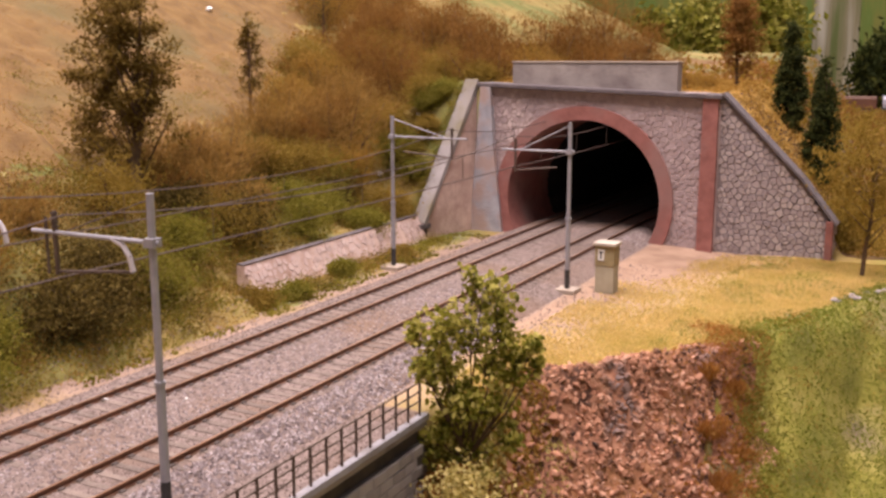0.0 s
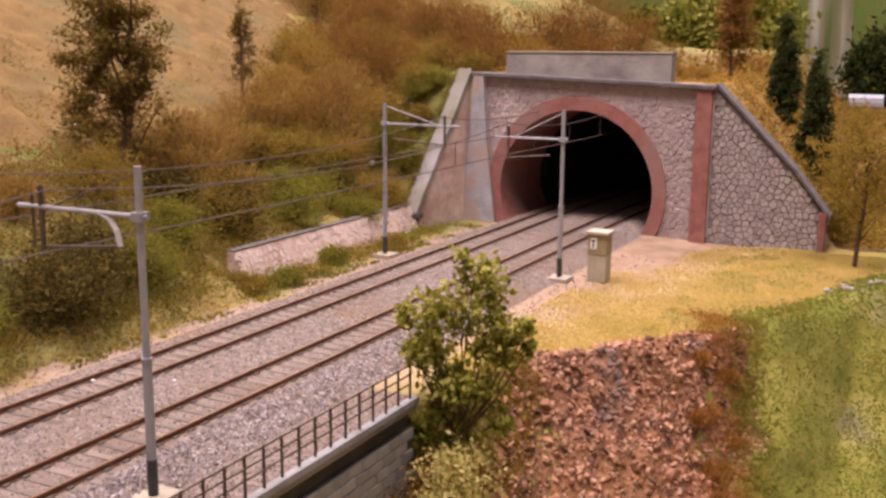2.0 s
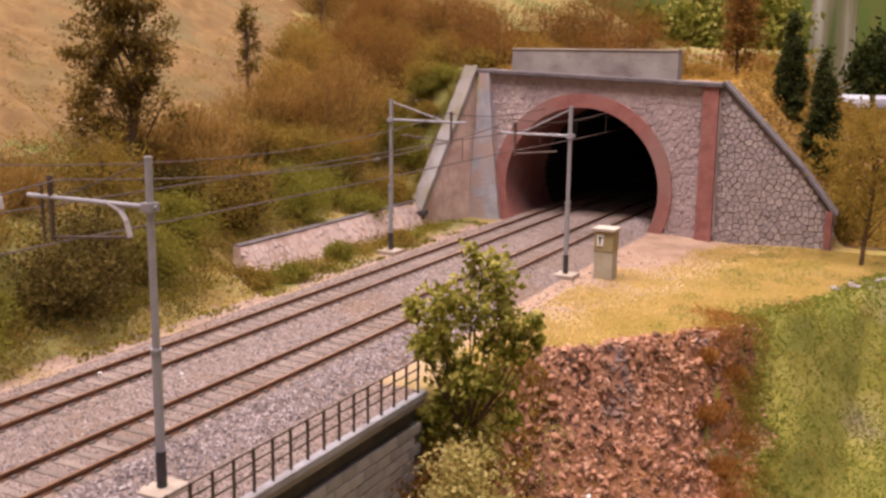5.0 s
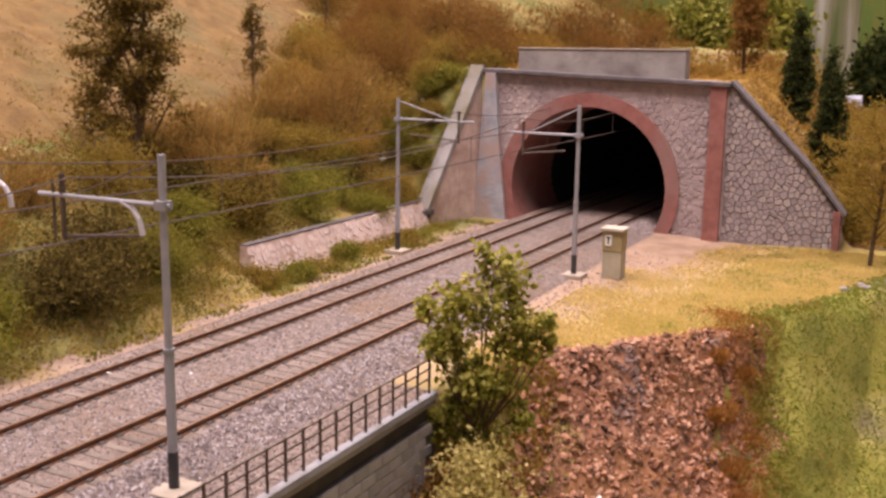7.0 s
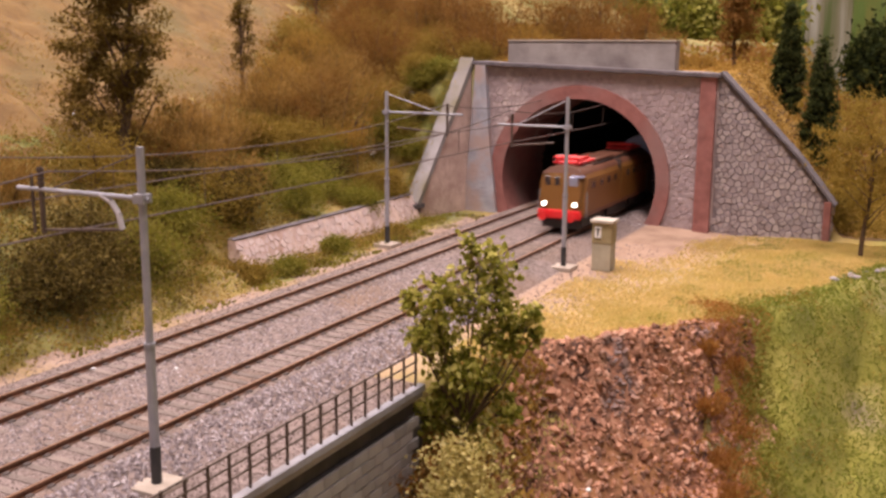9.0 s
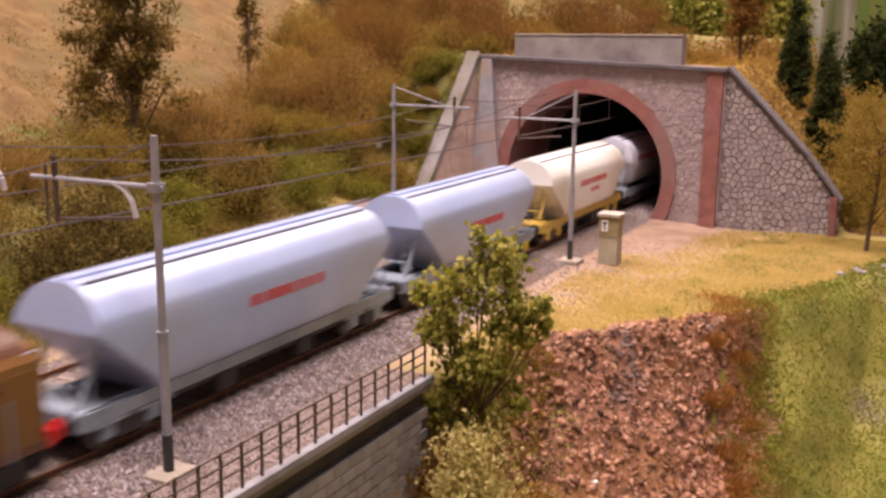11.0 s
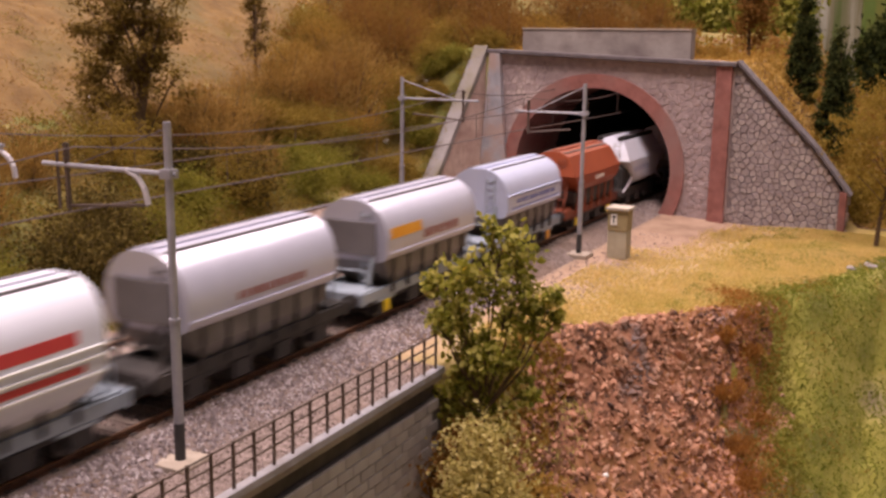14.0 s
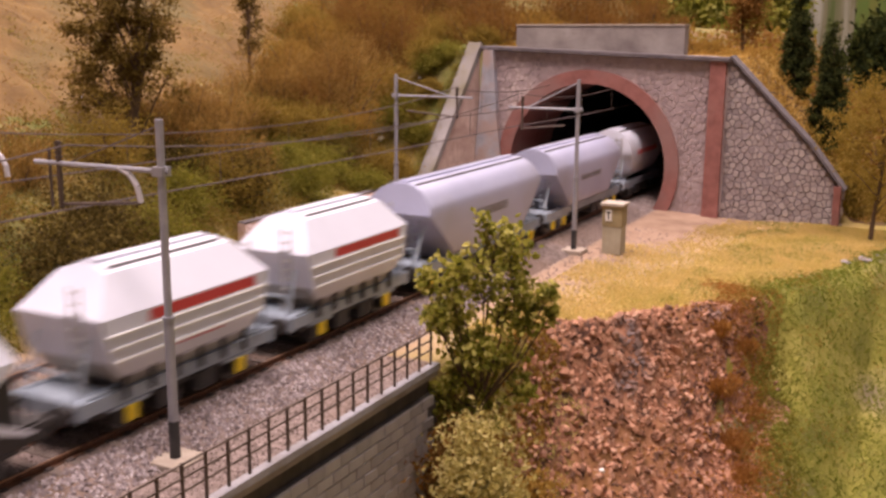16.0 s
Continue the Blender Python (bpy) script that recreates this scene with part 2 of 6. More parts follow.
for key, share in (("pink_stone", "obj"), ("pink_stone_bits", "island")):
    M[key] = material(key, [(0.2, (0.42, 0.3, 0.27)), (0.5, (0.56, 0.42, 0.385)), (0.85, (0.68, 0.55, 0.51))], 60, 0.95, bump=0.6, bump_scale=700, stain=(30, (0.42, 0.37, 0.37), 0.52, 0.7),
                      obj=0.3 if share == "obj" else 0.0, island=0.3 if share == "island" else 0.0)
M["wing_mortar"] = material("dark_wing_mortar", [(0.3, (0.14, 0.11, 0.115)), (0.7, (0.24, 0.19, 0.19))], 90, 0.95, bump=0.6)
M["red_stone"] = material("red_brown_render", [(0.3, (0.19, 0.068, 0.056)), (0.7, (0.3, 0.118, 0.1))], 120, 0.85, bump=0.4, stain=(25, (0.25, 0.14, 0.125), 0.5, 0.7))
M["blue_stone"] = material("blue_grey_render", [(0.3, (0.24, 0.235, 0.265)), (0.7, (0.4, 0.385, 0.42))], 90, 0.9, bump=0.7, bump_scale=500, stain=(55, (0.36, 0.265, 0.24), 0.47, 0.62))
M["weathered_coping"] = material("weathered_grey_coping", [(0.3, (0.2, 0.175, 0.17)), (0.7, (0.33, 0.295, 0.29))], 70, 0.95, bump=0.7, bump_scale=400, stain=(35, (0.19, 0.16, 0.11), 0.5, 0.66))
M["steady"] = material("pale_grey_tube", [(0.3, (0.42, 0.38, 0.4)), (0.7, (0.56, 0.51, 0.53))], 90, 0.5, stain=(60, (0.4, 0.26, 0.2), 0.55, 0.7))
M["coping"] = material("dark_coping", [(0.3, (0.07, 0.055, 0.06)), (0.7, (0.14, 0.115, 0.12))], 150, 0.85, bump=0.4)
M["grey_wall"] = material("grey_parapet", [(0.3, (0.22, 0.185, 0.172)), (0.7, (0.34, 0.295, 0.27))], 45, 0.92, bump=0.6, bump_scale=400, stain=(38, (0.16, 0.125, 0.12), 0.54, 0.72))
M["tunnel_dark"] = material("tunnel_lining_in_shade", [(0.3, (0.008, 0.006, 0.006)), (0.7, (0.02, 0.014, 0.012))], 60, 0.95)
M["pink_wall"] = material("pink_revetment", [(0.3, (0.42, 0.28, 0.235)), (0.55, (0.6, 0.44, 0.38)), (0.8, (0.7, 0.55, 0.48))], 110, 0.95, bump=1.0, bump_scale=500, stain=(30, (0.4, 0.26, 0.21), 0.5, 0.68))
M["viaduct"] = material("grey_viaduct_block", [(0.3, (0.26, 0.235, 0.22)), (0.7, (0.4, 0.365, 0.34))], 90, 0.9, obj=0.3, bump=0.5)
M["viaduct_joint"] = material("viaduct_joint", [(0.3, (0.09, 0.08, 0.075)), (0.7, (0.15, 0.13, 0.12))], 150, 0.95)
M["deck_edge"] = material("blue_grey_deck_edge", [(0.3, (0.24, 0.23, 0.25)), (0.7, (0.36, 0.34, 0.36))], 120, 0.85, bump=0.3, stain=(40, (0.2, 0.17, 0.16), 0.5, 0.7))
M["dark_band"] = material("viaduct_band_shade", [(0.3, (0.04, 0.03, 0.025)), (0.7, (0.08, 0.06, 0.05))], 150, 0.9)
M["railing"] = material("dark_railing", [(0.3, (0.07, 0.045, 0.035)), (0.7, (0.13, 0.09, 0.075))], 200, 0.6, 0.3)
M["hut"] = material("khaki_hut_wall", [(0.3, (0.26, 0.2, 0.1)), (0.7, (0.35, 0.28, 0.15))], 120, 0.85)
M["hut_low"] = material("grey_hut_wall", [(0.3, (0.33, 0.285, 0.2)), (0.7, (0.43, 0.38, 0.28))], 120, 0.85)
M["hut_roof"] = material("pale_hut_roof", [(0.3, (0.38, 0.325, 0.265)), (0.7, (0.5, 0.43, 0.36))], 120, 0.8)
M["white"] = material("white_paint", [(0.3, (0.75, 0.73, 0.7)), (0.7, (0.82, 0.8, 0.78))], 100, 0.5)
M["black"] = material("black_paint", [(0.3, (0.015, 0.015, 0.015)), (0.7, (0.035, 0.03, 0.03))], 100, 0.6)
M["wire"] = material("overhead_wire", [(0.3, (0.1, 0.07, 0.065)), (0.7, (0.17, 0.125, 0.115))], 100, 0.5, 0.5)

# ---- the land: one sheet ----
EDGE = ((45, 285), (58, 362), (100, 419), (124, 449), (151, 500), (178, 580), (230, 640), (400, 690), (6000, 900))


def smooth(a, b, v):
    t = min(1.0, max(0.0, (v - a) / (b - a)))
    return t * t * (3 - 2 * t)


def lerp_table(table, v):
    if v <= table[0][0]:
        return table[0][1]
    for (a, p), (b, q) in zip(table, table[1:]):
        if v <= b:
            return p + (q - p) * (v - a) / (b - a)
    return table[-1][1]


def land(x, y):
    """The height of the land, in millimetres."""
    n = noise.noise((x * 0.018, y * 0.018, 3.0)) * 7 + noise.noise((x * 0.07, y * 0.07, 9.0)) * 2.2
    foot = -90 if y < 380 else -90 - 38 * smooth(380, 412, y)
    u = foot - x
    z = -6.5
    if u > 0:
        rise = 7.0 * smooth(0, 8, u) if y < 400 else 15.0 * smooth(0, 6, u)
        z += rise + 0.53 * max(0.0, u - 4) * smooth(0, 60, u) + n * smooth(4, 60, u)
        z = min(z, 240 + n)
        z += (-6.5 - z) * smooth(2200, 2440, y)
    # hill behind the portal
    if y > FACE + 6:
        back = 99 - 5 * smooth(-99, 72, x) + 22 * smooth(690, 900, y) * smooth(60, -150, x) + n * smooth(690, 760, y)
        back *= 1 - smooth(2300, 2450, y)
        ridge = 74 - 0.1 * max(0.0, y - 760)
        flank = back - 1.3 * max(0.0, x - ridge)
        if x < -98:
            k = smooth(668, 676 + 1.1 * (-98 - x), y)
            z = z + (max(z, back) - z) * k
        else:
            z = max(z, flank)
        z += 30 * smooth(1100, 1500, y) * smooth(100, 140, x) * (1 - smooth(1900, 2350, y))
    elif y > 606:
        # bank held by the left wing wall
        d = -103 - 14 * (FACE - y) / 54 - 8 - x
        if d > 0:
            z = max(z, (98 - 95 * (FACE - y) / 54) * smooth(0, 5, d) - 0.5 * d)
    # right of the line: grass shelf, then the fall to the valley
    if x > 30:
        z += -2.0 * smooth(30, 70, x) * (1 - smooth(660, 670, y)) + n * 0.25 * smooth(50, 100, x)
        dn = (lerp_table(EDGE, x) - y) / 1.7
        if dn > 0:
            k = 1.75 - 0.85 * smooth(118, 160, x)
            z += -k * dn * smooth(0, 14 + 34 * smooth(132, 175, x), dn) + n * 0.6 * smooth(0, 10, dn)
            z += (noise.noise((x * 0.13, y * 0.13, z * 0.13)) * 5.5 + noise.noise((x * 0.37, y * 0.37, 4.0)) * 3.0) * smooth(0, 6, dn) * (1 - 0.7 * smooth(125, 145, x))
            z = max(z, -230 + n)
    z -= 15 * smooth(2250, 2440, y)
    if x > 47.5 and y < 290:
        z = min(z, -120 - 0.3 * (290 - y))
        z = max(z, -230 + n)
    return z


def zone(x, y):
    """0 undergrowth, 1 dry field, 2 beige path, 3 yellow grass, 4 rock, 5 green meadow, 6 brown scrub."""
    w = noise.noise((x * 0.045, y * 0.045, 1.0)) * 16 + noise.noise((x * 0.25, y * 0.25, 5.0)) * 9 + noise.noise((x * 1.7, y * 1.7, 8.0)) * 6
    if x < -80:
        if x < -200 - 0.2 * (y - 350) - 0.35 * max(0.0, y - 600) + w * 1.6 and y < 1400:
            return 1
        return 2 if x > -89 + w * 0.4 and y < 640 else 0
    if y > FACE + 6:
        if 36 < x < 66 + w * 0.4 and y < 705 + w:
            return 2
        return 6 if x > 40 + w or y > 860 else 0
    if x < 32 or x < 47 and y < 300:
        return 2
    if x < 62 + w * 0.5 and lerp_table(EDGE, x) >= y + w * 0.5:
        return 0
    dn = (lerp_table(EDGE, x) - y) / 1.7
    if dn > w * 0.3:
        return 4 if 60 < x < 131 + w * 1.4 + 0.36 * (450 - y) else 5 if x > 100 else 0
    return 5 if x > 128 + w and dn > -16 + w * 1.1 else 3


def spaced(knots):
    out = []
    for a, b, step in knots:
        out += list(np.arange(a, b, step))
    return out + [knots[-1][1]]


def build_land():
    xs = spaced([(-1400, -460, 40), (-460, -60, 4), (-60, 44, 13), (44, 60, 2), (60, 260, 2.5), (260, 700, 20), (700, 2700, 100)])
    ys = spaced([(-1850, -400, 145), (-400, 120, 40), (120, 240, 4), (240, 600, 2.8), (600, 720, 3), (720, 1100, 7), (1100, 1700, 40), (1700, 3000, 60), (3000, 3420, 70)])
    verts = [(x, y, land(x, y)) for y in ys for x in xs]
    w = len(xs)
    faces = []
    for j in range(len(ys) - 1):
        for i in range(w - 1):
            if -92 < xs[i] and xs[i + 1] < 60 and ys[j + 1] > FACE + 2 and ys[j] < FACE + 22:
                continue                     # the tunnel's mouth
            faces.append((j * w + i, j * w + i + 1, (j + 1) * w + i + 1, (j + 1) * w + i))
    ob = raw("ground", verts, faces, M["ground"], smooth=True)
    for key in ("field", "path", "grass", "rock", "meadow", "far_earth"):
        ob.data.materials.append(M[key])
    for p, f in zip(ob.data.polygons, faces):
        x, y, _ = (sum(verts[k][i] for k in f) / 4 for i in range(3))
        p.material_index = zone(x, y)
    return tagged(ob, "hilly model landscape of brown earth and dry flock", "ground", kind="structure")


build_land()

# ---- trackbed, tracks ----
def ballast_profile():
    return [(-78, -7), (-66, -1.95), (-1.5 - 46.4 / 2, -1.85), (18, -1.95), (30, -7), (30, -12), (-78, -12)]


bm = bmesh.new()
sweep(bm, ballast_profile())
tagged(part("ballast_bed", bm, M["ballast_bed"]), "grey-beige ballast bed under both tracks", "ballast", kind="structure")


def gravel(count, x0, x1, y0, y1, height, lo, hi, name, mat, label, seed):
    rng = np.random.default_rng(seed)
    base = np.array([(1, 0, 0), (-1, 0, 0), (0, 1, 0), (0, -1, 0), (0, 0, 1), (0, 0, -1)], float)
    tri = np.array([(0, 2, 4), (2, 1, 4), (1, 3, 4), (3, 0, 4), (2, 0, 5), (1, 2, 5), (3, 1, 5), (0, 3, 5)])
    x = rng.uniform(x0, x1, count)
    y = y0 + (y1 - y0) * rng.uniform(0, 1, count) ** 1.15
    z = np.array([height(a, b) for a, b in zip(x, y)])
    size = rng.uniform(lo, hi, (count, 1, 3)) * rng.uniform(0.7, 1.2, (count, 6, 1))
    v = base[None] * size
    ang = rng.uniform(0, 6.28, count)
    c, s = np.cos(ang)[:, None], np.sin(ang)[:, None]
    v = np.stack([v[..., 0] * c - v[..., 1] * s, v[..., 0] * s + v[..., 1] * c, v[..., 2] + 0.35 * v[..., 0]], -1)
    v += np.stack([x, y, z], -1)[:, None]
    f = tri[None] + 6 * np.arange(count)[:, None, None]
    return tagged(raw(name, v.reshape(-1, 3), f.reshape(-1, 3), mat), label, "gravel", kind="stuff")


def bed_height(x, y):
    if x < -66:
        return -1.95 - 5.05 * (-66 - x) / 12
    if x > 18:
        return -1.95 - 5.05 * (x - 18) / 12
    return -1.9


gravel(42000, -80, 32, 110, 700, lambda x, y: bed_height(x, y) - 0.15, 0.3, 0.75, "ballast_gravel", M["ballast"], "loose grey and beige ballast stones round the sleepers", 5)
gravel(5200, 13, 33, 110, 420, lambda x, y: bed_height(x, y) + 0.1, 0.4, 1.05, "shoulder_gravel", M["ballast_pale"], "coarse pale grey ballast stones on the shoulder", 6)
gravel(2600, -40, -12, 110, 480, lambda x, y: bed_height(x, y), 0.35, 0.85, "shoulder_gravel", M["ballast_pale"], "pale ballast stones between the tracks", 7)


gravel(3000, 29, 50, 110, 292, lambda x, y: -5.3, 0.25, 0.7, "deck_gravel", M["ballast"], "thin beige gravel strewn on the viaduct deck", 8)
# paler stones paint the light reaching in at the tunnel's right foot
gravel(700, 12, 33, 640, 760, lambda x, y: bed_height(x, y), 0.35, 0.9, "shoulder_gravel", M["ballast_pale"], "ballast stones inside the tunnel mouth, pale to look lit", 11)
gravel(900, 28, 60, 330, 590, lambda x, y: land(x, y), 0.25, 0.8, "path_gravel", M["ballast"], "stray gravel on the sandy path", 9)


gravel(2600, -104, -77, 170, 640, lambda x, y: max(land(x, y), bed_height(x, y) if x > -78 else -99), 0.25, 0.7, "path_gravel", M["ballast"], "stray gravel along the foot of the slope", 10)


def rail_profile(c):
    return [(c - 0.45, 0), (c + 0.45, 0), (c + 0.5, -0.5), (c + 0.25, -0.7), (c + 0.25, -1.45), (c + 0.9, -1.6), (c + 0.9, -2.15), (c - 0.9, -2.15), (c - 0.9, -1.6), (c - 0.25, -1.45), (c - 0.25, -0.7), (c - 0.5, -0.5)]


def track(cx, label):
    t = thing("railway_track", Matrix(), label, "track", "tracks")
    for side in (-1, 1):
        bm = bmesh.new()
        sweep(bm, rail_profile(side * GAUGE / 2), cx)
        rail = part("rail", bm, M["rail_side"], t)
        bm = bmesh.new()
        c = side * GAUGE / 2
        sweep(bm, [(c - 0.42, 0), (c + 0.42, 0), (c + 0.42, 0.06), (c - 0.42, 0.06)], cx)
        part("running_surface", bm, M["rail_top"], rail, "worn rail head with an orange glint in its colour")
    bm = bmesh.new()
    box(bm, -15, 15, -1.3, 1.3, -3.9, -1.62, 0.15)
    count = len(bm.faces)
    for c in (-GAUGE / 2, GAUGE / 2):
        for k in (-1.55, 1.55):
            box(bm, c + k - 0.75, c + k + 0.75, -1.0, 1.0, -1.8, -1.2, 0.1)
    first = part("sleeper", bm, M["sleeper"], t)
    me = first.data
    me.materials.append(M["chair"])
    for p in me.polygons[count:]:
        p.material_index = 1
    first.location = (cx * MM, 120 * MM, 0)
    for i in range(1, 92):
        ob = new("sleeper", me)
        ob.parent = t
        ob.location = ((cx + random.uniform(-0.15, 0.15)) * MM, (120 + 6.9 * i) * MM, 0)
    bm = bmesh.new()
    for i in range(-270, 0):
        box(bm, cx - 15, cx + 15, 120 + 6.9 * i - 1.3, 120 + 6.9 * i + 1.3, -3.9, -1.62)
    for i in range(92, 740):
        p, d = on_line(120 + 6.9 * i)
        r = Vector((d.y, -d.x, 0))
        v = [bm.verts.new(p + r * (cx + a) + d * b + Vector((0, 0, -1.62))) for a, b in ((-15, -1.3), (15, -1.3), (15, 1.3), (-15, 1.3))]
        bm.faces.new(v)
    tagged(part("sleepers_beyond", bm, M["sleeper"], t), kind="stuff")
    return t


track(TRACKS[0], "rusty rails on weathered sleepers, polished heads")
track(TRACKS[1], "rusty rails on weathered sleepers beside the hillside")

# ---- the tunnel and its portal ----
ARC_X, ARC_Z, R_IN, R_OUT = -21.5, 20.5, 55.5, 64.8


def arc(r, z_low, n=48):
    a0 = math.asin((z_low - ARC_Z) / r)
    return [(ARC_X + r * math.cos(a), ARC_Z + r * math.sin(a)) for a in np.linspace(a0, math.pi - a0, n)]


def top_line(x):
    return 100 - 6 * (x + 99) / 171


def clip(poly, nx, nz, d):
    out = []
    for (a, b), (c, e) in zip(poly, poly[1:] + poly[:1]):
        s, t = a * nx + b * nz - d, c * nx + e * nz - d
        if s <= 0:
            out.append((a, b))
        if s * t < 0:
            k = s / (s - t)
            out.append((a + (c - a) * k, b + (e - b) * k))
    return out


def rubble(x0, x1, z0, z1, step, keep, seed, gap=0.2):
    """Irregular stones: jittered cells, each cut by its neighbours and drawn in for the joint."""
    rng = random.Random(seed)
    pts = {}
    nx, nz = int((x1 - x0) / step) + 2, int((z1 - z0) / step) + 2
    for i in range(-1, nx):
        for j in range(-1, nz):
            pts[i, j] = (x0 + (i + 0.5 * (j % 2) + rng.uniform(-0.44, 0.44)) * step, z0 + (j + rng.uniform(-0.42, 0.42)) * step)
    for (i, j), (px, pz) in pts.items():
        if not keep(px, pz):
            continue
        poly = [(px - step, pz - step), (px + step, pz - step), (px + step, pz + step), (px - step, pz + step)]
        for di in (-2, -1, 0, 1, 2):
            for dj in (-2, -1, 0, 1, 2):
                q = pts.get((i + di, j + dj))
                if q and (di or dj):
                    vx, vz = q[0] - px, q[1] - pz
                    l = math.hypot(vx, vz)
                    vx, vz = vx / l, vz / l
                    poly = clip(poly, vx, vz, vx * px + vz * pz + l / 2 - gap)
                    if len(poly) < 3:
                        break
            if len(poly) < 3:
                break
        if len(poly) >= 3:
            yield px, pz, poly


def stone_mesh(bm, poly, px, pz, y_back, y_front, rng):
    """One stone, its face drawn in a little."""
    tilt = rng.uniform(-0.25, 0.25)
    y_front += rng.uniform(-0.35, 0.35)
    a = [bm.verts.new((x, y_back, z)) for x, z in poly]
    b = [bm.verts.new((px + (x - px) * 0.86, y_front + tilt * (x - px) * 0.1, pz + (z - pz) * 0.86)) for x, z in poly]
    n = len(poly)
    for i in range(n):
        bm.faces.new((a[i], a[(i + 1) % n], b[(i + 1) % n], b[i]))
    bm.faces.new(b)


def stones_on(parent, x0, x1, z0, z1, step, keep, seed, m=None, limit=300, y=0.0, prio=None, mats=("portal_stone", "portal_stone_bits"), proud=0.55):
    """Lays stones proud of the plane y; the first limit of them (by prio) are pieces of their own."""
    rng = random.Random(seed + 1)
    cells = list(rubble(x0, x1, z0, z1, step, keep, seed))
    if prio:
        cells.sort(key=prio)
    rest = bmesh.new()
    for k, (px, pz, poly) in enumerate(cells):
        if k < limit:
            bm = bmesh.new()
            stone_mesh(bm, [(x - px, z - pz) for x, z in poly], 0, 0, 0.4, -proud, rng)
            part("stone", bm, M[mats[0]], parent, m=(m or Matrix()) @ at(px, y, pz))
        else:
            stone_mesh(rest, poly, px, pz, y + 0.4, y - proud, rng)
    if len(cells) > limit:
        tagged(part("small_stones", rest, M[mats[1]], parent, m=m), kind="stuff")
    else:
        rest.free()


def portal():
    t = thing("tunnel_portal", Matrix(), "rubble-stone tunnel portal with a red-brown arch ring", "tunnel portal", kind="structure")
    # core wall with the arch cut through: two halves from the ring outwards
    bm = bmesh.new()
    ring = arc(R_IN + 3, -12, 40)
    n = len(ring)
    outer = []
    for x, z in ring:
        dx, dz = x - ARC_X, z - ARC_Z
        k = 1e9
        if dx > 0:
            k = min(k, (72 - ARC_X) / dx)
        if dx < 0:
            k = min(k, (-99 - ARC_X) / dx)
        if dz > 0:
            k = min(k, (top_line(x + dx * 0.3) - ARC_Z) / dz)
        if dz < 0:
            k = min(k, (-12 - ARC_Z) / dz) if dz < -20 else k
        outer.append((ARC_X + dx * k, max(-12, ARC_Z + dz * k)))
    outer[0], outer[-1] = (72, -12), (-99, -12)
    rows = [[bm.verts.new((x, y, z)) for x, z in pts] for pts in (ring, outer) for y in (FACE, FACE + 20)]
    rf, rb, of, ob_ = rows
    for i in range(n - 1):
        bm.faces.new((rf[i], rf[i + 1], of[i + 1], of[i]))
        bm.faces.new((rb[i], ob_[i], ob_[i + 1], rb[i + 1]))
        bm.faces.new((rf[i], rb[i], rb[i + 1], rf[i + 1]))
        bm.faces.new((of[i], of[i + 1], ob_[i + 1], ob_[i]))
    part("wall", bm, M["portal_mortar"], t)
    # arch ring, proud of the wall
    bm = bmesh.new()
    i_, o_ = arc(R_IN, -9, 56), arc(R_OUT, -9, 56)
    a, b = [[bm.verts.new((x, y, z)) for x, z in i_] for y in (FACE - 2.2, FACE + 80)]
    c, d = [[bm.verts.new((x, y, z)) for x, z in o_] for y in (FACE - 2.2, FACE + 2)]
    for k in range(55):
        bm.faces.new((a[k], a[k + 1], c[k + 1], c[k]))
        bm.faces.new((a[k], b[k], b[k + 1], a[k + 1]))
        bm.faces.new((c[k], c[k + 1], d[k + 1], d[k]))
    part("arch_ring", bm, M["red_stone"], t, "red-brown arch ring")
    # pilasters and coping
    bm = bmesh.new()
    prism(bm, [(60, -10), (70.5, -10), (70.5, top_line(70) - 2), (60.5, top_line(60) - 2)], FACE - 3, FACE + 2)
    part("pilaster", bm, M["red_stone"], t, "red-brown pilaster")
    bm = bmesh.new()
    prism(bm, [(-106, -10), (-80, -10), (-87, 50), (-90.5, top_line(-91) - 2), (-98, top_line(-98) - 2)], FACE - 5, FACE + 2)
    part("pilaster", bm, M["blue_stone"], t, "blue-grey battered pilaster")
    bm = bmesh.new()
    prism(bm, [(-101, top_line(-101) - 2.2), (73, top_line(73) - 2.2), (73, top_line(73) + 0.6), (-101, top_line(-101) + 0.6)], FACE - 4.5, FACE + 21)
    bmesh.ops.bevel(bm, geom=bm.edges[:], offset=0.4, segments=1, affect="EDGES")
    part("coping", bm, M["coping"], t, "dark stone coping")

    stones_on(t, -99, 60, -6, 99, 3.5, lambda x, z: -90 < x < 59 and math.hypot(x - ARC_X, z - ARC_Z) > R_OUT - 1 and z < top_line(x) - 3.5, 11, y=FACE, prio=lambda c: -c[0], mats=("face_stone", "face_stone_bits"), proud=0.34)
    return t


portal()

# lining: the tube behind the ring; its near-black colour holds the tunnel's darkness
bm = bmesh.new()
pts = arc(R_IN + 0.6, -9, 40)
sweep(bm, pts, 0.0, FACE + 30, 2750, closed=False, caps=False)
tagged(part("tunnel_lining", bm, M["tunnel_dark"]), "tunnel lining coloured near black for the dark inside", "tunnel", kind="structure")

# parapet block behind the coping
bm = bmesh.new()
box(bm, -81, 39, FACE + 14, FACE + 26, 90, 114.5, 0.5)
parapet = tagged(part("parapet_wall", bm, M["grey_wall"]), "stained grey parapet wall above the portal", "wall", kind="structure")
bm = bmesh.new()
box(bm, -81.4, 39.4, FACE + 13.4, FACE + 26.6, 114.5, 115.6, 0.25)
part("cap", bm, M["concrete"], parent=parapet, label="thin pale cap")


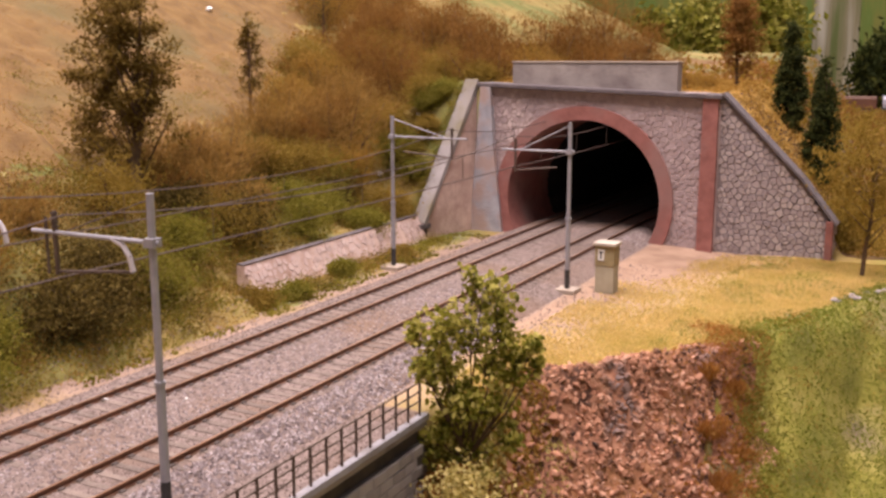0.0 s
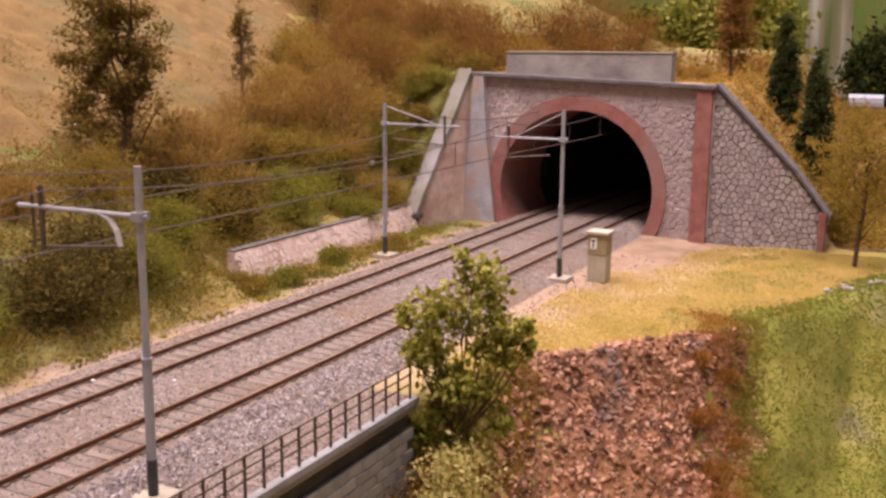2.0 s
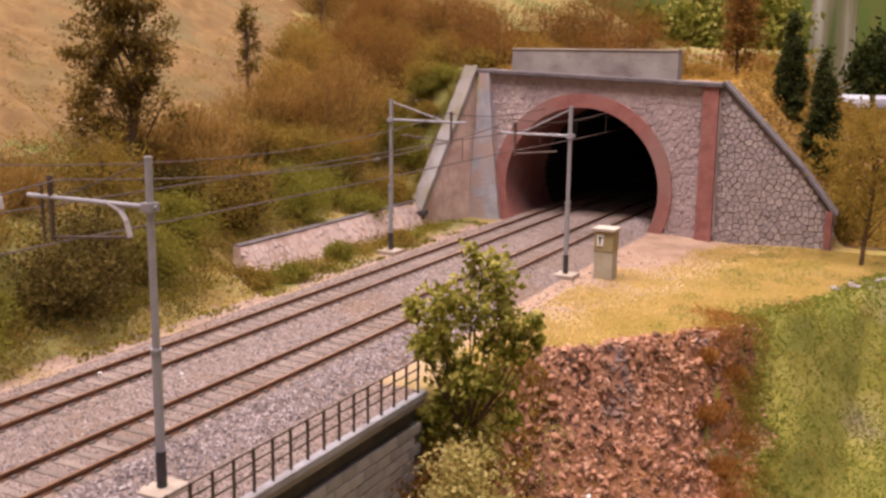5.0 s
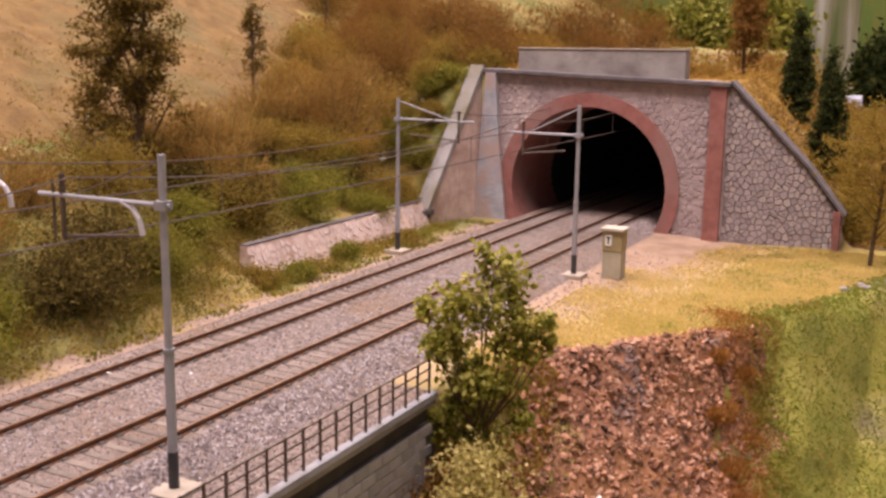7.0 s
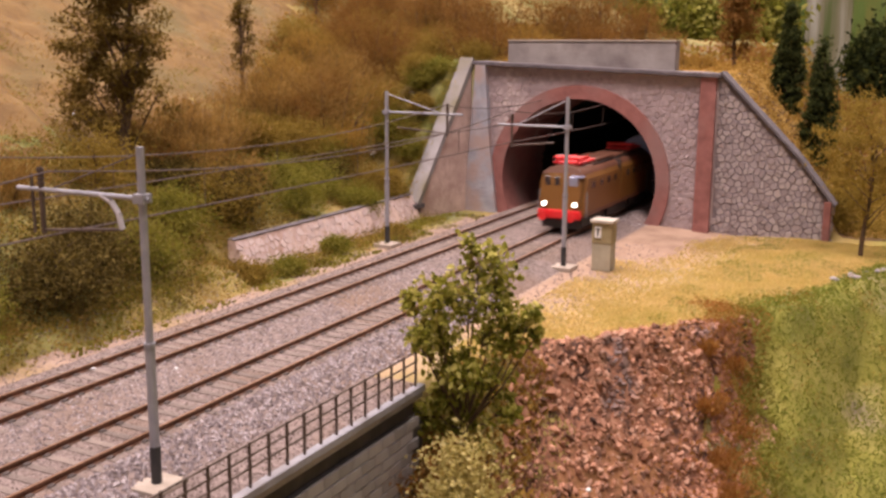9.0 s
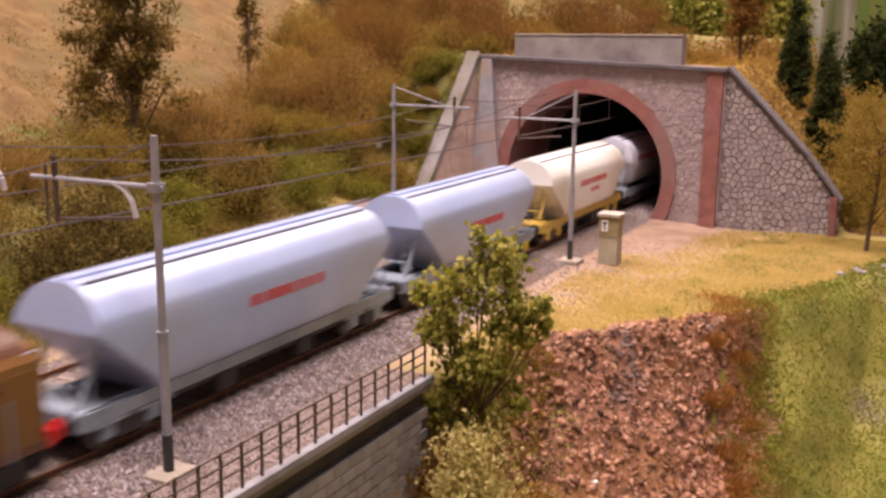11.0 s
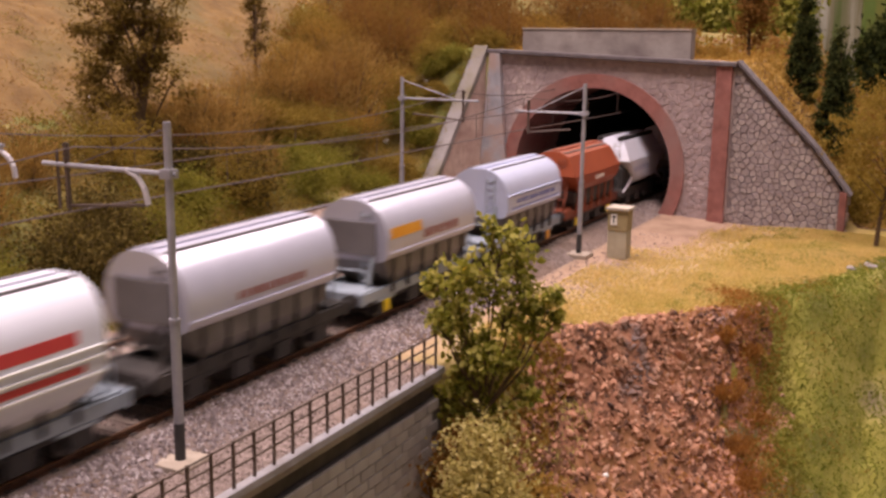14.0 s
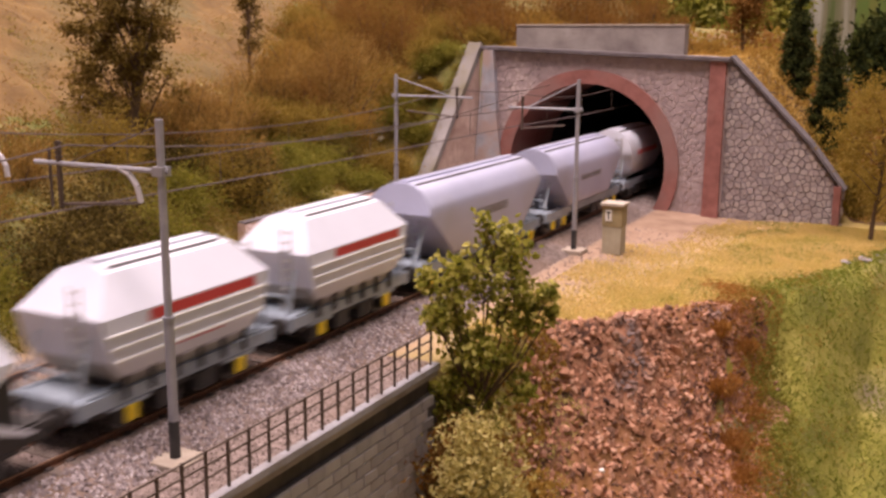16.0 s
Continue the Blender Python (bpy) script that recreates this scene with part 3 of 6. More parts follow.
def right_wing():
    t = thing("wing_wall", Matrix(), "rubble-stone wing wall with a sloping dark coping", "wall", kind="structure")
    out = [(70, -12), (144, -12), (144, 14), (124, 41), (72, 94), (70, 94)]
    bm = bmesh.new()
    prism(bm, out, FACE + 1, FACE + 14)
    part("wall", bm, M["wing_mortar"], t)
    bm = bmesh.new()
    for (x0, z0), (x1, z1) in (((72, 95), (124, 42)), ((124, 42), (146, 14))):
        d = Vector((x1 - x0, 0, z1 - z0)).normalized()
        nrm = Vector((-d.z, 0, d.x))
        prism(bm, [(x0, z0), (x1, z1), (x1 + nrm.x * 1.5, z1 + nrm.z * 1.5), (x0 + nrm.x * 1.5, z0 + nrm.z * 1.5)], FACE - 1.6, FACE + 15)
    part("coping", bm, M["coping"], t, "dark sloping coping")
    bm = bmesh.new()
    box(bm, 140.5, 145, FACE - 2, FACE + 6, -10, 17, 0.4)
    part("end_post", bm, M["red_stone"], t, "red-brown end post")

    def inside(x, z):
        return 72 < x < 140 and z < 94 - (x - 72) * 53 / 52 - 2.5 if x < 124 else z < 41 - (x - 124) * 1.3 - 2

    stones_on(t, 71, 141, -6, 94, 3.9, inside, 23, y=FACE + 1)
    return t


right_wing()


def left_wing():
    """The wing that steps down towards the low revetment, beside the far track."""
    t = thing("wing_wall", at(-101, FACE, 0, 0, 0, -90 - 14.5), "steep pink-stone wing wall with a broad grey coping", "wall", kind="structure")
    # local x runs away from the portal, local y towards the hill
    out = [(0, -12), (54, -12), (54, 3), (0, 99)]
    bm = bmesh.new()
    prism(bm, out, -12, -2)
    part("wall", bm, M["pink_wall"], t)
    bm = bmesh.new()
    prism(bm, [(-2, 99), (56, 2), (58, 5), (0, 103)], -13, -1)
    part("coping", bm, M["weathered_coping"], t, "weathered grey sloping coping")
    bm = bmesh.new()
    box(bm, 51, 63, -15, -1, 0.5, 4.0, 0.4)
    part("foot_slab", bm, M["coping"], t, "dark slab at the foot of the coping")
    stones_on(t, 1, 53, -6, 97, 3.6, lambda x, z: 1 < x < 53 and z < 95 - 96 * x / 54, 37, limit=140, y=-12, mats=("pink_stone", "pink_stone_bits"), proud=0.4)
    return t


left_wing()


def revetment():
    t = thing("revetment_wall", Matrix(), "low sloping pink stone revetment beside the track", "wall", kind="structure")
    bm = bmesh.new()
    prism(bm, [(-113, -9), (-121.5, 10), (-126, 10), (-126, -9)], 412, 606)
    part("wall", bm, M["pink_wall"], t)
    bm = bmesh.new()
    prism(bm, [(-121.2, 10.1), (-121.2, 10.7), (-126, 10.7), (-126, 10.1)], 412, 606)
    part("coping", bm, M["coping"], t, "thin dark top edge")
    # small stones on the raking face
    up = Vector((-8.5, 0, 19)).normalized()
    along = Vector((0, 1, 0))
    back = up.cross(along)
    m = Matrix([[along[k], back[k], up[k], (-113, 412, -9)[k] * MM] for k in range(3)] + [[0, 0, 0, 1]])
    stones_on(t, 0, 194, 0, 21, 4.3, lambda x, z: 1 < x < 192.5 and 1 < z < 19.2, 41, m=m, limit=200, mats=("pink_stone", "pink_stone_bits"), proud=0.22)
    return t


revetment()

# ---- viaduct edge ----
def viaduct():
    t = thing("viaduct", Matrix(), "grey block viaduct wall under a pale deck edge", "viaduct", kind="structure")
    bm = bmesh.new()
    box(bm, 30, 50.2, -1800, 293, -9, -5.3)
    part("deck", bm, M["ballast_bed"], t, "sandy deck beside the ballast")
    bm = bmesh.new()
    box(bm, 50.25, 53.2, -1800, 293, -7, -4.6, 0.3)
    part("deck_edge", bm, M["deck_edge"], t, "blue-grey concrete deck edge")
    bm = bmesh.new()
    box(bm, 45, 52.4, -1800, 292.5, -9.2, -7.05, 0.2)
    part("ledge", bm, M["grey_wall"], t, "weathered ledge under the deck edge")
    # shade under the ledge is put into this band's near-black colour
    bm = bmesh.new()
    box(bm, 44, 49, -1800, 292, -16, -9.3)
    part("shadow_band", bm, M["dark_band"], t, "recessed band coloured as shade under the ledge")
    bm = bmesh.new()
    box(bm, 40, 50.5, -1800, 296, -240, -15.9)
    part("wall_core", bm, M["viaduct_joint"], t)
    return t


VIADUCT = viaduct()


def railing():
    t = thing("railing", at(51.5, 0, 0), "dark metal lattice railing along the viaduct edge", "railing")
    for z in (0.8, 4.2, 7.6):
        bm = bmesh.new()
        box(bm, -0.24, 0.24, -300, 290, z - 0.22, z + 0.22)
        part("bar", bm, M["railing"], t)
    bm = bmesh.new()
    box(bm, -0.33, 0.33, -0.33, 0.33, -4.6, 8)
    me = None
    for i in range(44):
        if me is None:
            p = part("post", bm, M["railing"], t)
            me = p.data
        else:
            p = new("post", me)
            p.parent = t
        p.location = (0, (289 - 8.4 * i) * MM, 0)
    return t


railing()
# ---- overhead line ----
def mast(x, y, side, arm_z, reach, label, curved=False):
    """A catenary mast; side: the way to the track."""
    t = thing("catenary_mast", at(x, y, 0), label, "mast", "catenary masts")
    bm = bmesh.new()
    rod(bm, (0, 0, 34), (0, 0, 85), 1.05, 12)
    rod(bm, (0, 0, 6), (0, 0, 34), 1.35, 12)
    rod(bm, (0, 0, 33.4), (0, 0, 34.4), 1.6, 12)
    part("pole", bm, M["mast"], t, smooth=False)
    bm = bmesh.new()
    rod(bm, (0, 0, -5), (0, 0, 6), 1.45, 12)
    part("foot", bm, M["mast_foot"], t, "black-painted foot")
    bm = bmesh.new()
    box(bm, -6, 6, -6, 6, -8, -4.2, 0.4)
    part("footing", bm, M["concrete"], t, "pale concrete footing")
    bm = bmesh.new()
    rod(bm, (-2.5 * side, 0, arm_z), (side * reach, 0, arm_z), 0.65, 8)
    box(bm, -1.7, 1.7, -1.7, 1.7, arm_z - 1.2, arm_z + 1.2)
    arm = part("cantilever_arm", bm, M["mast"], t)
    bm = bmesh.new()
    rod(bm, (0, 0, 83.5), (side * reach * 0.7, 0, arm_z + 0.6), 0.2 if curved else 0.35, 6)
    part("tie_rod", bm, M["wire"] if curved else M["mast"], t)
    bm = bmesh.new()
    px = side * reach * 0.8
    for k in range(4):
        rod(bm, (px, 0, arm_z + 5 - 1.2 * k), (px, 0, arm_z + 5.6 - 1.2 * k), 1.0, 8)
    box(bm, px - 0.5, px + 0.5, -0.5, 0.5, arm_z - 12, arm_z + 6)
    if curved:
        box(bm, px + side * 3.4 - 0.3, px + side * 3.4 + 0.3, -0.3, 0.3, arm_z - 12, arm_z + 4)
    part("insulator_hanger", bm, M["railing"], t, "dark hanger with insulators")
    if curved == "inner":
        bm = bmesh.new()
        tube_path(bm, [(side * 14, 0, arm_z), (side * 10.5, 0, arm_z - 1.5), (side * 8.2, 0, arm_z - 4.5), (side * 7.2, 0, arm_z - 8.5)], 0.75, 8)
        part("steady_arm", bm, M["steady"], t, "pale curved steady arm")
    elif curved:
        bm = bmesh.new()
        tube_path(bm, [(side * 36, 0, arm_z - 1), (side * 48, 0, arm_z - 1.6), (side * 51, 0, arm_z - 3.5), (side * 52.6, 0, arm_z - 6), (side * 53, 0, arm_z - 9)], 0.75, 8)
        part("steady_arm", bm, M["steady"], t, "pale curved steady arm")
    bm = bmesh.new()
    rod(bm, (side * 7.2, 0, arm_z - 8.5), (px, 0, arm_z - 11), 0.45, 6)
    part("registration_tube", bm, M["railing"], t)
    return t


mast(28, 187, -1, 72, 44, "grey steel catenary mast at the viaduct edge", "inner")
mast(28.5, 499, -1, 69.5, 39, "grey steel catenary mast near the tunnel mouth")
mast(-86, 510, 1, 73, 49, "grey steel catenary mast on the hillside side")
mast(-86, 192, 1, 75, 49, "grey steel catenary mast at the foot of the hill", "outer")


def long_tube(bm, pts, r, n=6):
    """One unbroken tube along points that run along y."""
    rows = [[bm.verts.new((x + r * math.cos(6.2832 * k / n), y, z + r * math.sin(6.2832 * k / n))) for k in range(n)] for x, y, z in pts]
    for a, b in zip(rows, rows[1:]):
        for k in range(n):
            bm.faces.new((a[k], a[(k + 1) % n], b[(k + 1) % n], b[k]))
    return bm


def wires(x, supports, z_top, z_low, label):
    t = thing("overhead_wire", Matrix(), label, "overhead wire", "overhead wires")
    tops, lows, drops = [], [], []
    for (a, b) in zip(supports, supports[1:]):
        for k in range(10):
            u = k / 10
            y = a + (b - a) * u
            sag = 9 * 4 * u * (1 - u) * min(1, (b - a) / 312)
            tops.append((x, y, z_top - sag))
            lows.append((x, y, z_low - 0.6 * 4 * u * (1 - u)))
            if k % 3 == 2:
                drops.append((y, z_top - sag, z_low))
    bm = bmesh.new()
    long_tube(bm, tops, 0.25)
    part("messenger_wire", bm, M["wire"], t)
    bm = bmesh.new()
    long_tube(bm, lows, 0.28)
    part("contact_wire", bm, M["wire"], t)
    for y, a, b in drops:
        bm = bmesh.new()
        rod(bm, (x, y, b), (x, y, a), 0.16, 4)
        part("dropper", bm, M["wire"], t)


wires(-4, (-440, -125, 187, 499, 700, 900), 77, 60, "grey overhead wires over the near track")
wires(-49, (-440, -125, 192, 510, 700, 900), 78, 62, "grey overhead wires over the far track")


def hut():
    t = thing("relay_hut", at(46.5, 512, 0) @ Matrix.Diagonal((0.86, 0.9, 1, 1)), "small khaki relay hut with a pale lid and letter plate", "hut")
    bm = bmesh.new()
    box(bm, -6, 6, -5, 5, -7, 8, 0.2)
    part("base", bm, M["hut_low"], t, "grey lower wall")
    bm = bmesh.new()
    box(bm, -6.3, 6.3, -5.3, 5.3, 8, 19, 0.3)
    part("upper_wall", bm, M["hut"], t)
    bm = bmesh.new()
    box(bm, -7.4, 7.4, -6.6, 6.6, 19, 20.6, 0.3)
    part("lid", bm, M["hut_roof"], t, "pale overhanging lid")
    bm = bmesh.new()
    box(bm, -4.2, -0.2, -5.75, -5.35, 11, 17, 0.1)
    plate_ = part("letter_plate", bm, M["white"], t, "white plate with the black letter T")
    bm = bmesh.new()
    box(bm, -3.5, -0.9, -5.95, -5.7, 15.2, 16.1)
    box(bm, -2.65, -1.75, -5.95, -5.7, 12, 15.2)
    part("letter", bm, M["black"], plate_)


hut()

# viaduct blocks, course by course
def viaduct_blocks():
    bm = bmesh.new()
    box(bm, 50.2, 51.4, -4.1, 4.1, -1.75, 1.75, 0.25)
    me = None
    n = 0
    for row in range(17):
        z = -18 - row * 3.9
        y = 292 - (4.4 if row % 2 else 0)
        while y > 120 and n < 300:
            if me is None:
                ob = part("block", bm, M["viaduct"], VIADUCT)
                me = ob.data
            else:
                ob = new("block", me)
                ob.parent = VIADUCT
            ob.location = (random.uniform(-0.15, 0.15) * MM, (y - 4.3) * MM, z * MM)
            y -= 8.6
            n += 1


viaduct_blocks()

# ---- growth: leaves as small facets ----
def leafy(name, stops, scale=60, island=0.65):
    """Leaves let part of the light through."""
    m = material(name, stops, scale, 0.85, island=island, spec=0.2)
    nt = m.node_tree
    b, out = nt.nodes["Principled BSDF"], nt.nodes["Material Output"]
    tr, mix = nt.nodes.new("ShaderNodeBsdfTranslucent"), nt.nodes.new("ShaderNodeMixShader")
    mix.inputs[0].default_value = 0.5
    nt.links.new(b.inputs["Base Color"].links[0].from_socket, tr.inputs["Color"])
    nt.links.new(b.outputs[0], mix.inputs[1])
    nt.links.new(tr.outputs[0], mix.inputs[2])
    nt.links.new(mix.outputs[0], out.inputs["Surface"])
    return m


M["leaf_green"] = leafy("fresh_green_leaves", [(0.15, (0.114, 0.12, 0.0148)), (0.5, (0.296, 0.274, 0.0388)), (0.85, (0.616, 0.536, 0.16))], 60, 0.65)
M["leaf_olive"] = leafy("olive_leaves", [(0.15, (0.153, 0.0998, 0.0161)), (0.5, (0.276, 0.182, 0.031)), (0.85, (0.423, 0.293, 0.069))], 45, 0.4)
M["leaf_rust"] = leafy("rust_brown_leaves", [(0.15, (0.14, 0.065, 0.015)), (0.5, (0.25, 0.12, 0.028)), (0.85, (0.37, 0.2, 0.06))], 45, 0.4)
M["leaf_ochre"] = leafy("ochre_leaves", [(0.15, (0.242, 0.129, 0.0242)), (0.5, (0.363, 0.207, 0.0418)), (0.85, (0.473, 0.308, 0.0825))], 45, 0.4)
M["leaf_tan"] = leafy("tan_dry_fibres", [(0.15, (0.17, 0.088, 0.02)), (0.5, (0.33, 0.185, 0.044)), (0.85, (0.52, 0.34, 0.12))], 40, 0.45)
M["leaf_orange"] = leafy("orange_brown_weeds", [(0.15, (0.25, 0.1, 0.022)), (0.5, (0.42, 0.19, 0.045)), (0.85, (0.56, 0.31, 0.1))], 40, 0.45)
M["blade_tan"] = leafy("tan_grass_blades", [(0.15, (0.374, 0.245, 0.0575)), (0.5, (0.661, 0.431, 0.129)), (0.85, (0.834, 0.589, 0.23))], 30, 0.4)
M["leaf_pale"] = leafy("pale_yellow_green_leaves", [(0.15, (0.31, 0.246, 0.066)), (0.5, (0.517, 0.426, 0.143)), (0.85, (0.713, 0.594, 0.264))], 60, 0.6)
# olive of dark leaves, also used as shade inside bushes and undergrowth
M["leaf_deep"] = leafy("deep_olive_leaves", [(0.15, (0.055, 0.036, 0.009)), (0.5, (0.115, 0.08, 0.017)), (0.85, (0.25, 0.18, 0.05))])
M["leaf_brown_olive"] = leafy("brown_olive_leaves", [(0.15, (0.085, 0.05, 0.01)), (0.5, (0.17, 0.108, 0.02)), (0.85, (0.31, 0.21, 0.055))])
M["leaf_dark"] = leafy("dark_cypress_needles", [(0.1, (0.0156, 0.0216, 0.006)), (0.5, (0.0455, 0.0567, 0.0144)), (0.88, (0.13, 0.135, 0.036))])
M["leaf_sage"] = leafy("sage_green_flock", [(0.15, (0.1, 0.1, 0.014)), (0.5, (0.215, 0.19, 0.025)), (0.85, (0.41, 0.335, 0.07))], 45, 0.4)
M["blade_yellow"] = leafy("yellow_grass_blades", [(0.2, (0.49, 0.41, 0.1)), (0.5, (0.686, 0.53, 0.2)), (0.8, (0.784, 0.6, 0.312))], 22, 0.35)
M["blade_green"] = leafy("green_grass_blades", [(0.25, (0.12, 0.15, 0.018)), (0.5, (0.255, 0.275, 0.04)), (0.75, (0.44, 0.395, 0.15))], 62, 0.3)
# darkest chunks stand for shaded gaps between the rocks
M["rock_bits"] = material("rock_chunks", [(0.2, (0.04, 0.022, 0.017)), (0.38, (0.28, 0.13, 0.075)), (0.6, (0.5, 0.25, 0.155)), (0.95, (0.56, 0.38, 0.28))], 45, 0.95, island=0.5, bump=0.8, bump_scale=600, stain=(26, (0.19, 0.135, 0.125), 0.58, 0.7))
M["bark"] = material("brown_bark", [(0.3, (0.07, 0.04, 0.02)), (0.7, (0.15, 0.09, 0.05))], 200, 0.9, bump=0.5)


def leaf_mesh(centres, lo, hi, rng, upright=0.0, stretch=1.0, along=None):
    """Small diamond-shaped facets at the centres."""
    n = len(centres)
    u = rng.normal(size=(n, 3))
    u[:, 2] = u[:, 2] * (1 - upright) + upright * 3
    if along is not None:
        u = along + 0.3 * u
    u /= np.linalg.norm(u, axis=1, keepdims=True)
    w = np.cross(u, rng.normal(size=(n, 3)))
    w /= np.linalg.norm(w, axis=1, keepdims=True) + 1e-9
    s = rng.uniform(lo, hi, (n, 1))
    c = np.asarray(centres)
    bend = np.cross(u, w) * s * 0.25
    v = np.stack([c - u * s * stretch, c + w * s * 0.55 + bend, c + u * s * stretch, c - w * s * 0.55 + bend], 1).reshape(-1, 3)
    f = np.arange(4 * n).reshape(-1, 4)
    return v, f


def crown_points(rng, rx, ry, rz, clumps, per, spread, hollow=0.55, taper=0.0):
    """Points in uneven clumps that fill an egg-shaped crown about the origin."""
    d = rng.normal(size=(clumps, 3))
    d /= np.linalg.norm(d, axis=1, keepdims=True)
    r = rng.uniform(hollow, 1.08, (clumps, 1))
    c = d * r
    k = 1 - taper * (c[:, 2:3] + 1) / 2
    c = c * np.concatenate([k * rx, k * ry, np.full_like(k, rz)], 1)
    size = rng.uniform(0.5, 1.3, (clumps, 1, 1)) * spread
    return c, (c[:, None] + rng.normal(size=(clumps, per, 3)) * size * np.array([1, 1, 0.75])).reshape(-1, 3)


def tree(name, label, category, x, y, height, rx, rz, mat, clumps, per, leaf, seed, trunk=1.6, taper=0.3, z=None, group="", base=0.0, spread=None, hollow=0.4):
    rng = np.random.default_rng(seed)
    z0 = land(x, y) if z is None else z
    t = thing(name, at(x, y, z0), label, category, group)
    cz = height - rz
    c, pts = crown_points(rng, rx, rx, rz, clumps, per, spread or rx * 0.2, hollow, taper)
    pts[:, 2] += cz
    pts = pts[pts[:, 2] > base]
    v, f = leaf_mesh(pts, leaf * 0.6, leaf * 1.3, rng)
    raw("crown", v, f, mat, t)
    bm = bmesh.new()
    lean = rng.uniform(-0.06, 0.06, 2) * height
    prev = Vector((0, 0, -4))
    steps = 5
    for k in range(1, steps + 1):
        q = Vector((lean[0] * k / steps + rng.uniform(-0.5, 0.5), lean[1] * k / steps + rng.uniform(-0.5, 0.5), height * 0.85 * k / steps))
        rod(bm, prev, q, trunk * (1 - 0.16 * (k - 1)), 7, trunk * (1 - 0.16 * k))
        prev = q
    part("trunk", bm, M["bark"], t)
    bm = bmesh.new()
    for cc in c[:: max(1, len(c) // 16)]:
        q = Vector(cc) + Vector((0, 0, cz))
        lo = Vector((lean[0] * 0.4, lean[1] * 0.4, max(2.0, q.z - rz * rng.uniform(0.3, 0.8))))
        rod(bm, lo, lo.lerp(q, 0.55) + Vector((0, 0, 1)), trunk * 0.3, 5, trunk * 0.2)
        rod(bm, lo.lerp(q, 0.55) + Vector((0, 0, 1)), q, trunk * 0.2, 5, trunk * 0.1)
    part("branchwork", bm, M["bark"], t)
    return t


def round_leaves(centres, lo, hi, rng):
    """Oval, slightly folded leaves."""
    n = len(centres)
    u = rng.normal(size=(n, 3))
    u /= np.linalg.norm(u, axis=1, keepdims=True)
    w = np.cross(u, rng.normal(size=(n, 3)))
    w /= np.linalg.norm(w, axis=1, keepdims=True) + 1e-9
    q = np.cross(u, w)
    s = rng.uniform(lo, hi, (n, 1))
    c = np.asarray(centres)
    v = np.stack([c + s * (a * u + b * w + d * q) for a, b, d in ((-1, 0, 0), (-0.45, 0.6, 0.2), (0.45, 0.55, 0.2), (1, 0, 0), (0.45, -0.55, 0.2), (-0.45, -0.6, 0.2))], 1).reshape(-1, 3)
    k = 6 * np.arange(n)[:, None]
    f = np.concatenate([k + np.array([0, 1, 2, 3]), k + np.array([0, 3, 4, 5])], 0)
    return v, f


def viaduct_shrub(x, y):
    """An open shrub: leafy lobes on long twigs, thin towards the foot. Lobes: across the slope, height, radius."""
    rng = np.random.default_rng(401)
    t = thing("viaduct_shrub", at(x, y, 0), "bright green leafy shrub with open twigs at the viaduct's end", "shrub")
    lobes = [(6, 40, 8), (2, 29, 14), (12, 30, 9), (-8, 22, 9), (-19, 25, 4), (-15, 13, 5.5), (8, 16, 13), (-4, 9, 11), (19, 14, 6), (24, 21, 3.4), (26, 14, 2.6), (2, -1, 11), (-8, -5, 8), (-10, -15, 7), (0, -13, 8), (15, -13, 5), (8, -5, 9), (-7, -23, 7), (3, -22, 7), (-3, -30, 7)]
    across, away = Vector((0.89, 0.45, 0)), Vector((-0.45, 0.89, 0))
    pts, twigs = [], bmesh.new()
    foot = Vector((0, 0, -42))
    fork = Vector((0.6, 0.4, -22))
    rod(twigs, foot, fork, 1.3, 7, 1.0)
    for a, z, r in lobes:
        c = across * a + away * rng.uniform(-5, 5) + Vector((0, 0, z))
        mid = fork.lerp(c, 0.5) + Vector((rng.uniform(-1.5, 1.5), rng.uniform(-1.5, 1.5), -2))
        rod(twigs, fork, mid, 0.5, 6, 0.35)
        rod(twigs, mid, c, 0.35, 5, 0.15)
        for _ in range(int(2 + r * 1.1)):
            tip = Vector(rng.normal(size=3).tolist()).normalized() * r * rng.uniform(0.55, 1.1)
            tip = c + tip
            rod(twigs, mid.lerp(c, rng.uniform(0.4, 1)), tip, 0.2, 4, 0.1)
            for _ in range(23):
                pts.append(c.lerp(tip, rng.uniform(0.45, 1.1)) + Vector(rng.normal(size=3).tolist()) * (1.1 + 0.07 * r))
    v, f = round_leaves(np.array([p[:] for p in pts]), 0.75, 1.7, rng)
    raw("crown", v, f, M["leaf_green"], t)
    part("branchwork", twigs, M["bark"], t)
    return t


